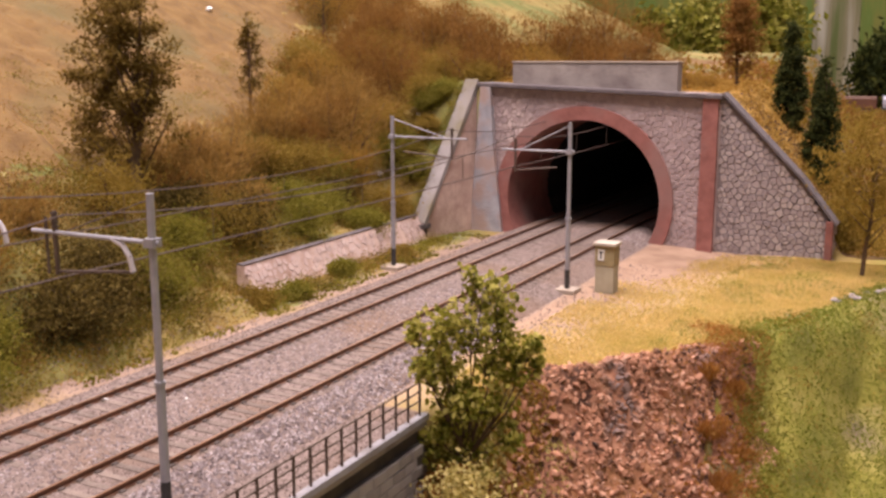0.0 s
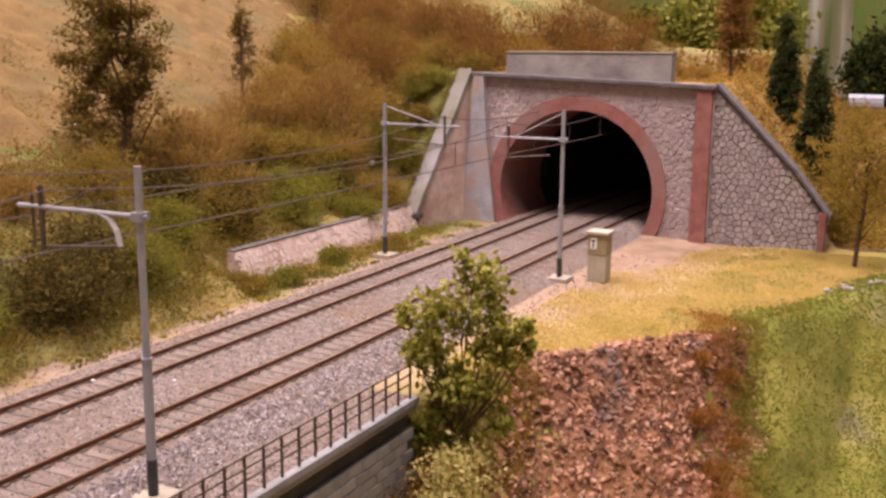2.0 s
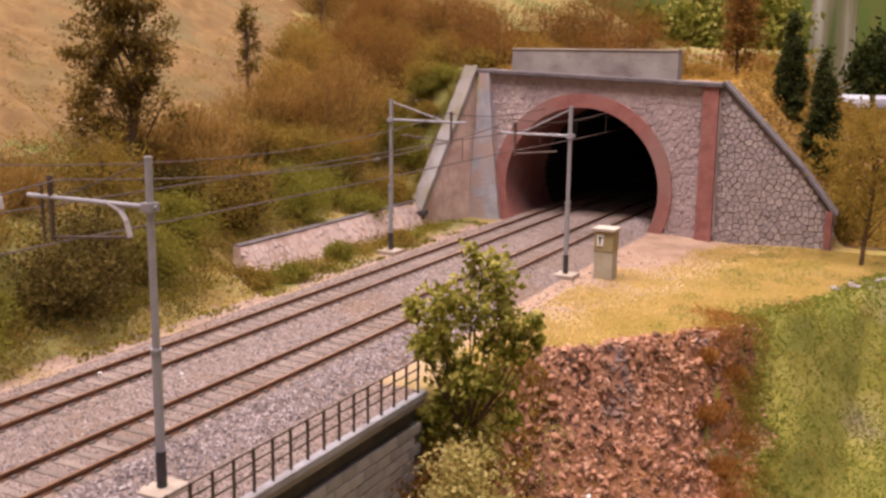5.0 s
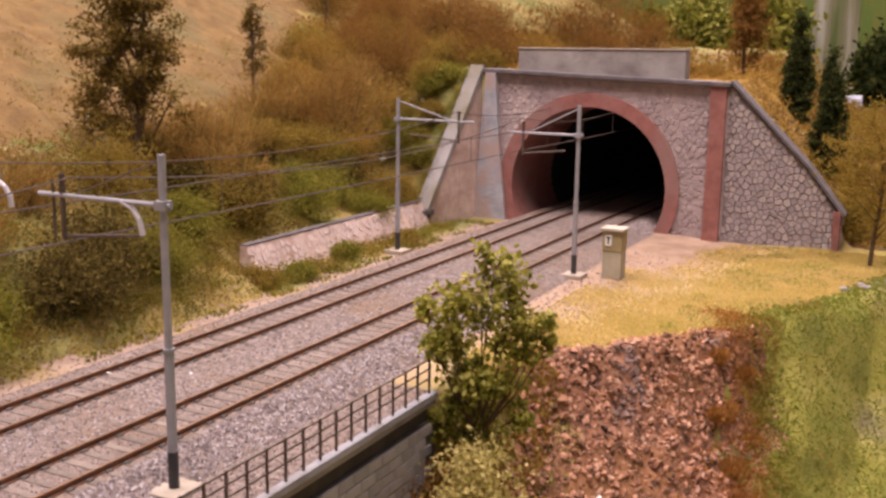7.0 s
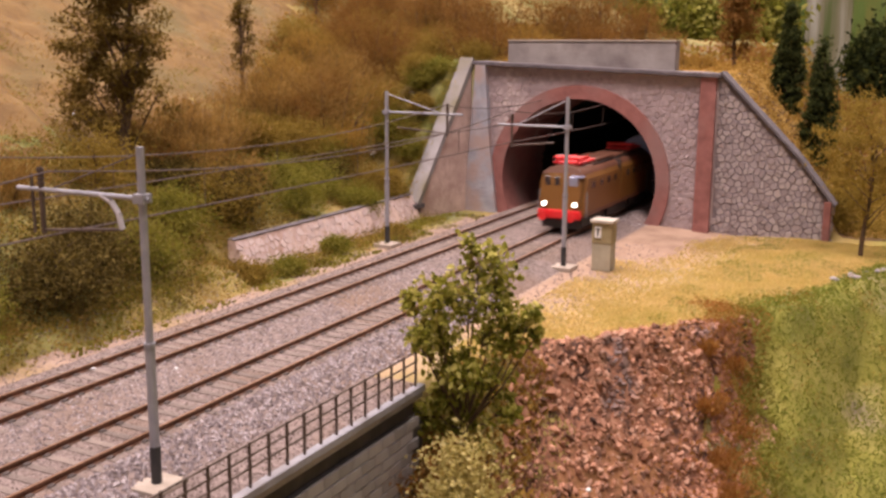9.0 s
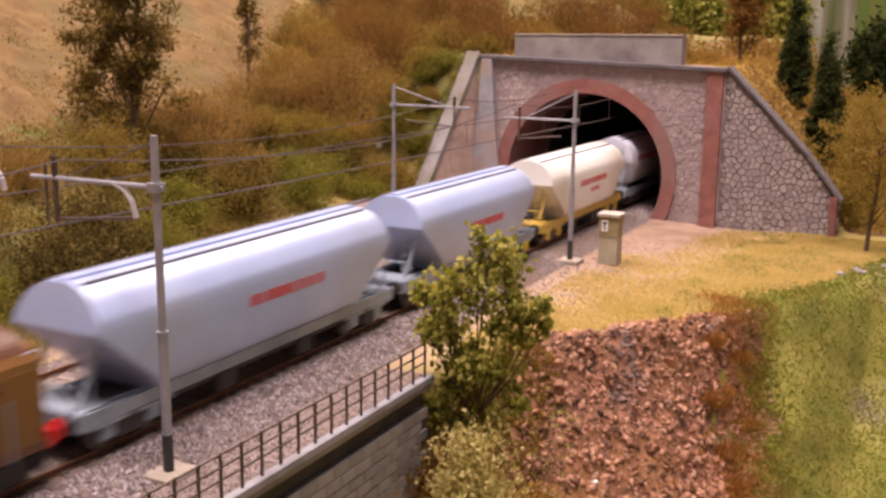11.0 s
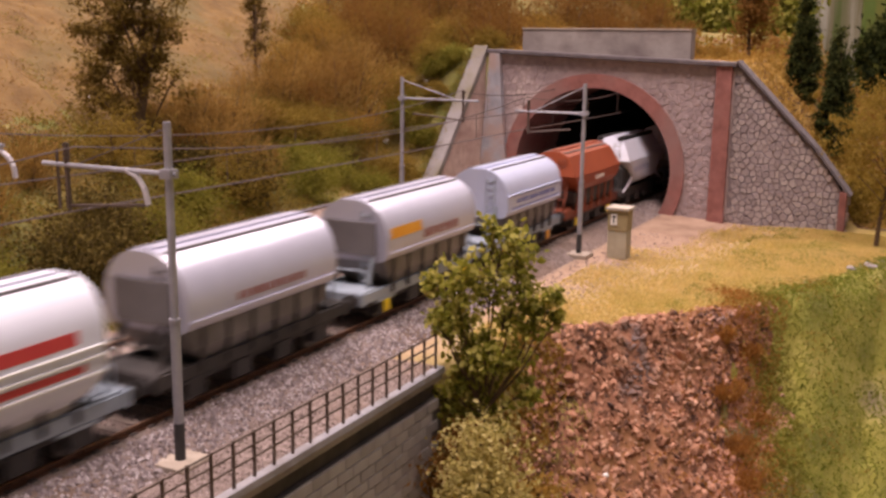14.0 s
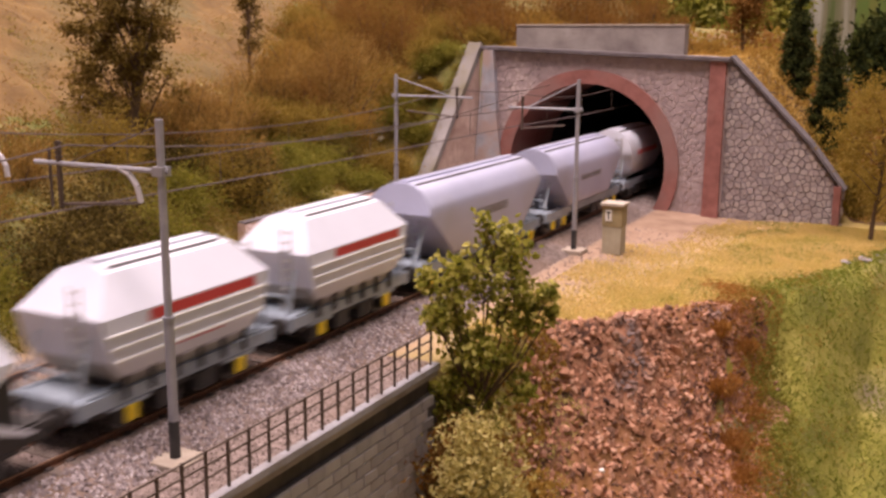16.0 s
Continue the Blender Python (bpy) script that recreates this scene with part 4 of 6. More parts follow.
def fuzz_bush(label, x, y, r, h, mat, seed, n=None, core=True):
    """A dry bush of fine upright fibres in several tufts."""
    rng = np.random.default_rng(seed)
    t = thing("bush", at(x, y, land(x, y)), label, "bush")
    k = 11
    n = n or int(900 + 4.2 * r * h)
    ang, rad = rng.uniform(0, 6.28, k), np.sqrt(rng.uniform(0, 1, k))
    root = np.stack([np.cos(ang) * rad * r * 0.55, np.sin(ang) * rad * r * 0.55, np.full(k, -3.0)], 1)
    lean = np.stack([np.cos(ang) * rad * 0.42, np.sin(ang) * rad * 0.42, np.ones(k)], 1) + rng.normal(size=(k, 3)) * 0.1
    lean /= np.linalg.norm(lean, axis=1, keepdims=True)
    tall = h * rng.uniform(0.6, 1.05, k)
    i = rng.integers(0, k, n)
    u = rng.uniform(0.03, 1, n) ** 0.8
    c = root[i] + lean[i] * (tall[i] * u)[:, None]
    c += rng.normal(size=(n, 3)) * (r * (0.13 + 0.16 * np.sin(u * 2.6)))[:, None] * np.array([1, 1, 0.55])
    v, f = leaf_mesh(c, 0.5, 1.5, rng, 0.2, 1.5, lean[i] + (c - root[i].mean(0)) * np.array([0.02, 0.02, 0]))
    mid = c[:, None] + (v.reshape(n, 4, 3) - c[:, None]) * np.array([1, 0.42, 1, 0.42])[None, :, None]
    raw("foliage", mid.reshape(-1, 3), f, mat, t)
    # dark leaves low inside give the bush its self-shadow by colour
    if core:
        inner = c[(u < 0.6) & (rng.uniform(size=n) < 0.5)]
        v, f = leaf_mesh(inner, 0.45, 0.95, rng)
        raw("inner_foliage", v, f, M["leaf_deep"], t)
    bm = bmesh.new()
    for a, d, l in zip(root, lean, tall):
        p, q = Vector(a.tolist()), Vector((a + d * l * 0.9).tolist())
        m_ = p.lerp(q, 0.5) + Vector((rng.uniform(-1, 1), rng.uniform(-1, 1), 0))
        rod(bm, p, m_, 0.5, 5, 0.35)
        rod(bm, m_, q, 0.35, 5, 0.15)
    part("branchwork", bm, M["bark"], t)
    return t


def bush(label, x, y, r, h, mat, seed, clumps=40, per=60, leaf=1.1, z=None, sink=0.2):
    return tree("bush", label, "bush", x, y, h, r, h * 0.55, mat, clumps, per, leaf, seed, trunk=0.9, taper=0.15, z=z, base=-3, spread=r * 0.33, hollow=0.15)


# big trees and shrubs, from the hill to the valley
tree("hillside_tree", "tall olive-brown tree with gaps in its crown on the slope", "tree", -198, 414, 124, 39, 60, M["leaf_brown_olive"], 120, 150, 1.15, 101, 2.8, 0.55, spread=3.8, hollow=0.3)
tree("sapling", "thin sapling with sparse olive leaves", "tree", -256, 598, 84, 10, 38, M["leaf_brown_olive"], 40, 50, 1.1, 102, 1.4, 0.4, spread=2.6)
tree("bare_tree", "small dark tree with crooked branches on the hilltop", "tree", -368, 862, 56, 14, 20, M["leaf_deep"], 18, 22, 1.2, 103, 1.6, 0.2, spread=3)
tree("cypress", "slim dark green cypress behind the wing wall", "tree", 98, 768, 76, 16, 40, M["leaf_dark"], 170, 90, 1.2, 104, 1.2, 0.85, spread=2.2, group="cypresses", hollow=0.3)
tree("cypress", "slim dark green cypress leaning on the bank", "tree", 125, 741, 84, 16, 44, M["leaf_dark"], 170, 90, 1.2, 105, 1.2, 0.85, spread=2.3, group="cypresses", hollow=0.3)
tree("field_tree", "small tree with a thin trunk and fuzzy olive crown", "tree", 166, 628, 94, 36, 34, M["leaf_olive"], 76, 90, 1.0, 106, 1.5, 0.2, spread=5)
tree("autumn_tree", "rusty brown autumn tree on the hill crest", "tree", 56, 790, 80, 15, 36, M["leaf_rust"], 70, 60, 1.3, 107, 1.4, 0.4, spread=4)
for k, (x, y, r, h, m) in enumerate([(-200, 618, 32, 60, "leaf_tan"), (-222, 578, 22, 48, "leaf_tan"), (-220, 655, 26, 46, "leaf_rust"), (-205, 500, 24, 42, "leaf_tan"), (-208, 468, 20, 32, "leaf_tan"), (-196, 532, 17, 28, "leaf_olive"), (-235, 690, 28, 44, "leaf_tan"), (-205, 700, 22, 30, "leaf_olive"), (-215, 745, 28, 48, "leaf_rust"), (-250, 772, 34, 56, "leaf_rust"), (-165, 735, 24, 34, "leaf_olive"),
                                     (-120, 715, 24, 36, "leaf_rust"), (-80, 725, 22, 30, "leaf_ochre"), (-40, 745, 24, 38, "leaf_rust"), (0, 750, 22, 32, "leaf_rust"), (30, 775, 14, 14, "leaf_ochre"),
                                     (-150, 690, 18, 26, "leaf_olive"), (-175, 600, 22, 40, "leaf_ochre"), (-116, 700, 14, 18, "leaf_olive"), (-20, 785, 26, 48, "leaf_rust"), (-90, 775, 28, 50, "leaf_rust"),
                                     (-60, 805, 30, 62, "leaf_rust"), (-130, 765, 30, 56, "leaf_rust"), (-170, 810, 30, 60, "leaf_rust"), (-260, 800, 30, 46, "leaf_olive"),
                                     (-160, 545, 20, 24, "leaf_sage"), (-186, 562, 20, 30, "leaf_olive"), (-170, 520, 16, 20, "leaf_sage"), (-180, 590, 16, 24, "leaf_sage"), (-176, 480, 14, 18, "leaf_deep"), (-200, 409, 20, 46, "leaf_deep"), (-216, 424, 17, 38, "leaf_deep"), (-206, 432, 15, 34, "leaf_tan"), (-190, 436, 14, 20, "leaf_rust"), (-168, 568, 12, 18, "leaf_deep"), (-140, 590, 18, 26, "leaf_olive"), (-150, 640, 20, 28, "leaf_sage"), (-170, 655, 20, 30, "leaf_olive"), (-210, 600, 22, 34, "leaf_rust"), (-132, 555, 14, 20, "leaf_sage"), (-136, 630, 9, 16, "leaf_sage"), (-134, 648, 9, 14, "leaf_olive"), (-131, 664, 9, 12, "leaf_sage"), (-146, 640, 12, 18, "leaf_olive"), (-142, 662, 12, 16, "leaf_sage"), (-124, 680, 9, 10, "leaf_olive"), (-142, 612, 9, 16, "leaf_olive"), (-148, 668, 14, 18, "leaf_olive"), (-300, 820, 32, 46, "leaf_rust"), (-340, 870, 34, 50, "leaf_rust"), (-400, 900, 36, 50, "leaf_ochre"), (-360, 960, 36, 54, "leaf_rust"), (-450, 980, 38, 54, "leaf_rust"), (-290, 900, 34, 54, "leaf_rust"), (-280, 740, 28, 40, "leaf_ochre"), (-320, 760, 26, 34, "leaf_olive"), (-420, 840, 30, 36, "leaf_ochre"), (-250, 870, 32, 56, "leaf_rust"), (-260, 660, 22, 32, "leaf_ochre"), (-500, 1040, 40, 60, "leaf_rust"), (-410, 1040, 40, 60, "leaf_rust")]):
    if zone(x, y) == 1:
        continue
    if m in ("leaf_rust", "leaf_ochre", "leaf_tan"):
        fuzz_bush({"leaf_rust": "rusty brown fuzzy bush on the hillside", "leaf_ochre": "dry ochre fuzzy bush on the hillside", "leaf_tan": "tan bush of dry upright twigs on the hillside"}[m], x, y, r, h, M[m], 200 + k)
        continue
    bush({"leaf_rust": "rusty brown bush on the hillside", "leaf_ochre": "dry ochre bush on the hillside", "leaf_olive": "olive bush on the hillside", "leaf_sage": "sage-green bush on the hillside", "leaf_deep": "dark olive bush on the hillside"}[m], x, y, r, h * 0.8, M[m], 200 + k, 60, 110, 0.8)
for k, (x, y, r, h, m) in enumerate([(-114, 285, 23, 36, "leaf_deep"), (-126, 316, 24, 36, "leaf_deep"), (-118, 246, 16, 22, "leaf_sage"), (-152, 452, 18, 34, "leaf_deep"), (-178, 425, 16, 22, "leaf_deep"), (-120, 345, 18, 26, "leaf_sage"), (-165, 360, 24, 36, "leaf_olive"), (-150, 440, 22, 40, "leaf_olive"),
                                     (-165, 470, 20, 36, "leaf_ochre"), (-100, 225, 16, 16, "leaf_sage"), (-138, 385, 16, 24, "leaf_sage"), (-146, 250, 24, 34, "leaf_ochre"), (-175, 310, 22, 26, "leaf_ochre"),
                                     (-190, 470, 20, 36, "leaf_ochre"), (-140, 500, 16, 28, "leaf_sage"), (-102, 395, 9, 11, "leaf_olive"), (-94, 420, 8, 8, "leaf_sage"), (-104, 480, 8, 10, "leaf_sage"), (-98, 540, 7, 7, "leaf_olive")]):
    if m == "leaf_ochre":
        fuzz_bush("tan bush of dry twigs on the lower slope", x, y, r, h, M["leaf_tan"], 300 + k)
        continue
    bush({"leaf_deep": "dense dark olive bush on the lower slope", "leaf_olive": "dense olive bush on the lower slope", "leaf_ochre": "dry ochre bush on the lower slope", "leaf_sage": "low sage-green bush by the track"}[m], x, y, r, h * 0.85, M[m], 300 + k, 55, 100, 1.0 if m == "leaf_deep" else 0.75)
viaduct_shrub(64, 300)
bush("pale yellow-green bush below the viaduct's end", 78, 272, 14, 42, M["leaf_pale"], 402, 70, 70, 1.1, z=-54)
bush("rusty brown bush under the leafy shrub", 62, 288, 13, 32, M["leaf_rust"], 403, 50, 50, 1.5, z=-56)
bush("yellow-green bush at the rock's foot", 86, 290, 13, 26, M["leaf_ochre"], 404, 40, 60, 1.4, z=-66)
for k, (x, y) in enumerate(((121, 432), (129, 441), (126, 418), (136, 424), (133, 408), (141, 400))):
    fuzz_bush("rusty weeds at the edge of the rock face", x, y, 7, 6, M["leaf_orange"], 410 + k, 900, core=False)
bush("olive bush behind the wing wall", 150, 690, 15, 40, M["leaf_olive"], 405, 40, 60, 1.1)


def undergrowth(name, label, mat, count, where, seed, per=12, r=3.0, leaf=1.0, up=1.5):
    rng = np.random.default_rng(seed)
    pts = []
    while len(pts) < count:
        x, y = where(rng)
        if x is None:
            continue
        pts.append((x, y, land(x, y) + up * rng.uniform(0.3, 1.4)))
    c = np.repeat(np.array(pts), per, 0) + rng.normal(size=(count * per, 3)) * np.array([r, r, r * 0.6])
    v, f = leaf_mesh(c, leaf * 0.6, leaf * 1.3, rng)
    return tagged(raw(name, v, f, mat), label, "undergrowth", kind="stuff")


def hill_spot(phase, lo=-340, hi=-84):
    def where(rng):
        x, y = rng.uniform(lo, hi), rng.uniform(190, 1000)
        if y > 655 and x > -100 or zone(x, y) == 1 and rng.uniform() > 0.06:
            return None, None
        if 405 < y < 612 and -128 < x < -112 or y > 600 and x > -132:
            return None, None
        k = noise.noise((x * 0.02, y * 0.02, phase))
        return (x, y) if k > -0.12 and (zone(x, y) != 2 or rng.uniform() < 0.12) else (None, None)
    return where


def far_spot(rng):
    x, y = rng.uniform(-620, -150), rng.uniform(640, 1250)
    return (x, y) if zone(x, y) == 0 else (None, None)


def flank_spot(rng):
    x, y = rng.uniform(112, 230), rng.uniform(672, 960)
    return x, y


def crest_spot(rng):
    x, y = rng.uniform(-110, 130), rng.uniform(688, 900)
    return x, y


# the dark olive share also puts shadow patches between the growth
for k, (m, n, label) in enumerate([("leaf_olive", 3600, "olive undergrowth on the slope"), ("leaf_sage", 4600, "sage-green undergrowth on the slope"), ("leaf_tan", 2200, "dry tan undergrowth on the slope"), ("leaf_deep", 4200, "dark olive undergrowth and patches of painted shade on the slope"), ("leaf_rust", 2000, "rusty undergrowth on the slope")]):
    undergrowth("undergrowth", label, M[m], n, hill_spot(3.0 + 7 * k, -340, -165 if m == "leaf_rust" else -84), 500 + k, 30, 3.6, 0.62, 1.6)
undergrowth("far_growth", "rusty growth on the upper slope", M["leaf_rust"], 1500, far_spot, 511, 14, 5.0, 1.7, 4.0)
undergrowth("far_growth", "ochre growth on the upper slope", M["leaf_ochre"], 1300, far_spot, 512, 14, 5.0, 1.7, 4.0)
undergrowth("flank_growth", "olive growth on the bank beyond the wing wall", M["leaf_olive"], 1300, flank_spot, 513, 14, 4.0, 1.3, 3.0)
LINE_SPOTS = np.array([(x, 2575 + 0.1 * max(0, x)) for x in range(-400, 900, 40)])


def bank_spot(rng):
    x, y = rng.uniform(0, 620), rng.uniform(860, 2600)
    if np.min(np.hypot(LINE_SPOTS[:, 0] - x, LINE_SPOTS[:, 1] - y)) < 110:
        return None, None
    return x, y


undergrowth("bank_growth", "rusty scrub on the bank before the level line", M["leaf_rust"], 1500, bank_spot, 514, 16, 11, 3.4, 5.0)
undergrowth("bank_growth", "olive scrub on the bank before the level line", M["leaf_olive"], 1700, bank_spot, 515, 16, 12, 3.4, 5.0)
undergrowth("crest_growth", "dry ochre growth on the hill crest", M["leaf_ochre"], 1500, crest_spot, 510, 12, 3.0, 1.1)


def wing_spot(rng):
    y = rng.uniform(604, 664)
    return -103 - 14 * (FACE - y) / 54 - 9.5 - abs(rng.normal()) * 4, y


undergrowth("wing_growth", "green growth along the top of the steep wing wall", M["leaf_sage"], 260, wing_spot, 516, 26, 2.2, 0.6, 1.2)
undergrowth("wing_growth", "dark growth along the top of the steep wing wall", M["leaf_olive"], 160, wing_spot, 517, 26, 2.4, 0.6, 1.6)


def rock_rim(centre, width):
    def where(rng):
        y = rng.uniform(380, 470)
        x = centre + 0.36 * (450 - y) + rng.normal() * width
        return x, y
    return where


undergrowth("rim_weeds", "rusty weeds between rock and meadow", M["leaf_orange"], 420, rock_rim(125, 6), 520, 26, 2.4, 0.55, 0.6)
undergrowth("rim_weeds", "olive weeds between rock and meadow", M["leaf_sage"], 420, rock_rim(137, 7), 521, 26, 2.6, 0.55, 0.6)


def meadow_spot(phase):
    def where(rng):
        x, y = rng.uniform(120, 300), rng.uniform(200, 600)
        ok = zone(x, y) == 5 and noise.noise((x * 0.03, y * 0.03, phase)) > 0.08
        return (x, y) if ok else (None, None)
    return where


undergrowth("meadow_tufts", "fresh green tufts on the meadow", M["leaf_green"], 420, meadow_spot(2.0), 522, 30, 3.6, 0.55, 0.4)
undergrowth("meadow_tufts", "dry ochre tufts on the meadow", M["leaf_ochre"], 320, meadow_spot(9.0), 523, 30, 3.4, 0.5, 0.4)


def blades(name, label, mat, count, box_, ok, seed, lo, hi):
    rng = np.random.default_rng(seed)
    pts = []
    while len(pts) < count:
        x, y = rng.uniform(box_[0], box_[1]), rng.uniform(box_[2], box_[3])
        if ok(x, y, rng):
            pts.append((x, y, land(x, y) + lo * 0.7))
    v, f = leaf_mesh(np.array(pts), lo, hi, rng, upright=0.55, stretch=1.0)
    return tagged(raw(name, v, f, mat), label, "grass", kind="stuff")


blades("dry_grass", "short yellow grass on the shelf beside the tunnel", M["blade_yellow"], 80000, (40, 300, 330, 662), lambda x, y, r: zone(x, y) == 3 and r.uniform() < smooth(-90, 12, x - 0.25 * y + 45 * noise.noise((x * 0.03, y * 0.03, 6.0)) + 5), 601, 0.4, 0.85)
blades("green_grass", "short green grass on the valley slope", M["blade_green"], 100000, (95, 330, 150, 660), lambda x, y, r: zone(x, y) == 5 or zone(x, y) == 3 and x > 66 and noise.noise((x * 0.04, y * 0.04, 4.0)) > 0.02 and r.uniform() < 0.4, 602, 0.45, 1.0)
blades("bank_grass", "dry grass on the bank behind the wing wall", M["blade_tan"], 22000, (-100, 190, 680, 900), lambda x, y, r: x > 20 or r.uniform() < 0.3, 603, 0.8, 1.8)
blades("hill_grass", "thin dry grass on the field", M["leaf_ochre"], 9000, (-520, -180, 300, 900), lambda x, y, r: zone(x, y) == 1, 604, 0.35, 0.8)
blades("track_weeds", "thin weeds along the track", M["leaf_sage"], 3000, (-112, -80, 180, 640), lambda x, y, r: noise.noise((x * 0.05, y * 0.05, 2.0)) > 0.0, 605, 0.6, 1.5)
blades("rock_weeds", "rusty weeds between the rocks", M["leaf_orange"], 9000, (95, 145, 280, 470), lambda x, y, r: r.uniform() < 0.15 + 0.85 * smooth(100, 130, x) and zone(x, y) in (4, 5) and x < 142, 606, 0.45, 1.1)
blades("foot_weeds", "pale green weeds under the shrub", M["leaf_pale"], 5000, (52, 84, 240, 365), lambda x, y, r: zone(x, y) in (0, 4), 608, 0.6, 1.4)
blades("foot_weeds", "brown and ochre weeds under the shrub", M["leaf_ochre"], 8000, (50, 74, 230, 365), lambda x, y, r: zone(x, y) in (0, 4), 607, 0.8, 1.8)


def rocks():
    rng = np.random.default_rng(71)
    ico = bmesh.new()
    bmesh.ops.create_icosphere(ico, subdivisions=1, radius=1)
    base = np.array([v.co[:] for v in ico.verts])
    tri = np.array([[v.index for v in f.verts] for f in ico.faces])
    ico.free()
    pts = []
    while len(pts) < 21000:
        x, y = rng.uniform(54, 156), rng.uniform(300, 475)
        if zone(x, y) == 4:
            pts.append((x, y, land(x, y) - 0.5))
    n = len(pts)
    size = (0.36 + 1.3 * rng.uniform(0, 1, (n, 1, 1)) ** 4) * rng.uniform(0.55, 1.3, (n, 1, 3))
    size = size + (rng.uniform(size=(n, 1, 1)) < 0.06) * rng.uniform(0.4, 1.4, (n, 1, 3))
    v = base[None] * size * rng.uniform(0.45, 1.35, (n, len(base), 1))
    a = rng.uniform(0, 6.28, n)
    c, s = np.cos(a)[:, None], np.sin(a)[:, None]
    v = np.stack([v[..., 0] * c - v[..., 1] * s, v[..., 0] * s + v[..., 1] * c, v[..., 2] + 0.4 * v[..., 0]], -1) + np.array(pts)[:, None]
    f = tri[None] + len(base) * np.arange(n)[:, None, None]
    return tagged(raw("broken_rock", v.reshape(-1, 3), f.reshape(-1, 3), M["rock_bits"]), "broken pink-brown rock on the steep face", "rock", kind="stuff")


rocks()

# distance: dark wood and a painted backdrop behind the level line
M["backdrop"] = material("painted_green_backdrop", [(0.3, (0.07, 0.085, 0.018)), (0.45, (0.17, 0.165, 0.035)), (0.55, (0.11, 0.16, 0.03)), (0.72, (0.29, 0.25, 0.1))], 3.4, 0.9, detail=3)
for node in M["backdrop"].node_tree.nodes:
    if node.type == "TEX_NOISE":
        tall = M["backdrop"].node_tree.nodes.new("ShaderNodeMapping")
        tall.inputs["Scale"].default_value = (3.2, 1.0, 0.55)
        M["backdrop"].node_tree.links.new(node.inputs["Vector"].links[0].from_socket, tall.inputs["Vector"])
        M["backdrop"].node_tree.links.new(tall.outputs["Vector"], node.inputs["Vector"])
bm = bmesh.new()
box(bm, -1800, 1500, 3300, 3320, -20, 1300)
backdrop = part("backdrop", bm, M["backdrop"])
M["streak_pale"] = material("pale_streak_colour", [(0.36, (0.1, 0.12, 0.035)), (0.5, (0.2, 0.17, 0.1)), (0.66, (0.42, 0.38, 0.32))], 6, 0.9)
for node in M["streak_pale"].node_tree.nodes:
    if node.type == "TEX_NOISE":
        tall = M["streak_pale"].node_tree.nodes.new("ShaderNodeMapping")
        tall.inputs["Scale"].default_value = (3.0, 1.0, 0.2)
        M["streak_pale"].node_tree.links.new(node.inputs["Vector"].links[0].from_socket, tall.inputs["Vector"])
        M["streak_pale"].node_tree.links.new(tall.outputs["Vector"], node.inputs["Vector"])
# thin box of pale upright streaks set just before the backdrop
bm = bmesh.new()
box(bm, -225, -95, 3294, 3299, -10, 420)
part("pale_streak", bm, M["streak_pale"], backdrop, "pale vertical streaks before the backdrop")
tagged(backdrop, "blurred green painted backdrop", "backdrop", kind="structure")
for k, (x, y, h, r, m) in enumerate([(10, 3060, 190, 80, "leaf_dark"), (130, 3060, 230, 100, "leaf_dark"), (290, 3080, 260, 120, "leaf_dark"), (-330, 3120, 330, 110, "leaf_green"), (-520, 3080, 300, 110, "leaf_green"), (-660, 3130, 260, 110, "leaf_sage")]):
    tree("distant_tree", "large dark tree beyond the level line" if m == "leaf_dark" else "large green tree beyond the level line", "tree", x, y, h, r, h * 0.48, M[m], 90, 60, 12, 800 + k, 8, 0.3, spread=26, group="distant trees")


def pale_stone(x, y, r, label, dz=0.0):
    bm = bmesh.new()
    bmesh.ops.create_icosphere(bm, subdivisions=2, radius=r)
    for q in bm.verts:
        q.co *= 1 + noise.noise(q.co * 0.9 + Vector((x, y, 0))) * 0.35
        q.co.z *= 0.7
    z = max(land(x, y), bed_height(x, y) if -78 < x < 30 else -99)
    ob = part("stone", bm, M["white"], m=at(x, y, z + r * 0.4 + dz))
    return tagged(ob, label, "stone", "pale stones")


for x, y, r in ((-53, 245, 0.9), (-28, 259, 0.7)):
    pale_stone(x, y, r, "small white stone lying on the ballast")
for x, y, r in ((-414, 745, 3.2), (-120, 428, 1.2), (-172, 640, 2.6), (-110, 330, 0.9), (-150, 660, 2.0), (-250, 430, 1.6), (93, 356, 1.2), (112, 340, 1.0)):
    pale_stone(x, y, r, "small pale stone on the slope", 0.6)
rng_stones = random.Random(44)
for k in range(16):
    u = k / 15
    ob = pale_stone(160 + 34 * u + rng_stones.uniform(-3, 3), 552 + 40 * u + rng_stones.uniform(-6, 6), rng_stones.uniform(1.2, 2.6), "small grey rock at the edge of the meadow", -0.6)
    ob.data.materials[0] = M["grey_wall"]

# ---- the goods train ----
SPEED, CLOCK = 280.0, 13.0      # millimetres a second; the second at which the stations below hold
M["w_white"] = material("white_wagon_paint", [(0.3, (0.6, 0.6, 0.695)), (0.7, (0.69, 0.69, 0.785))], 25, 0.38, bump=0.05, stain=(14, (0.5, 0.47, 0.48), 0.55, 0.8))
M["w_grey"] = material("lavender_grey_wagon_paint", [(0.3, (0.369, 0.372, 0.517)), (0.7, (0.466, 0.47, 0.627))], 25, 0.36, 0.1, stain=(14, (0.32, 0.3, 0.33), 0.55, 0.8))
M["w_silver"] = material("silver_wagon_paint", [(0.3, (0.5, 0.49, 0.6)), (0.7, (0.62, 0.61, 0.74))], 25, 0.3, 0.2, stain=(14, (0.33, 0.31, 0.35), 0.55, 0.8))
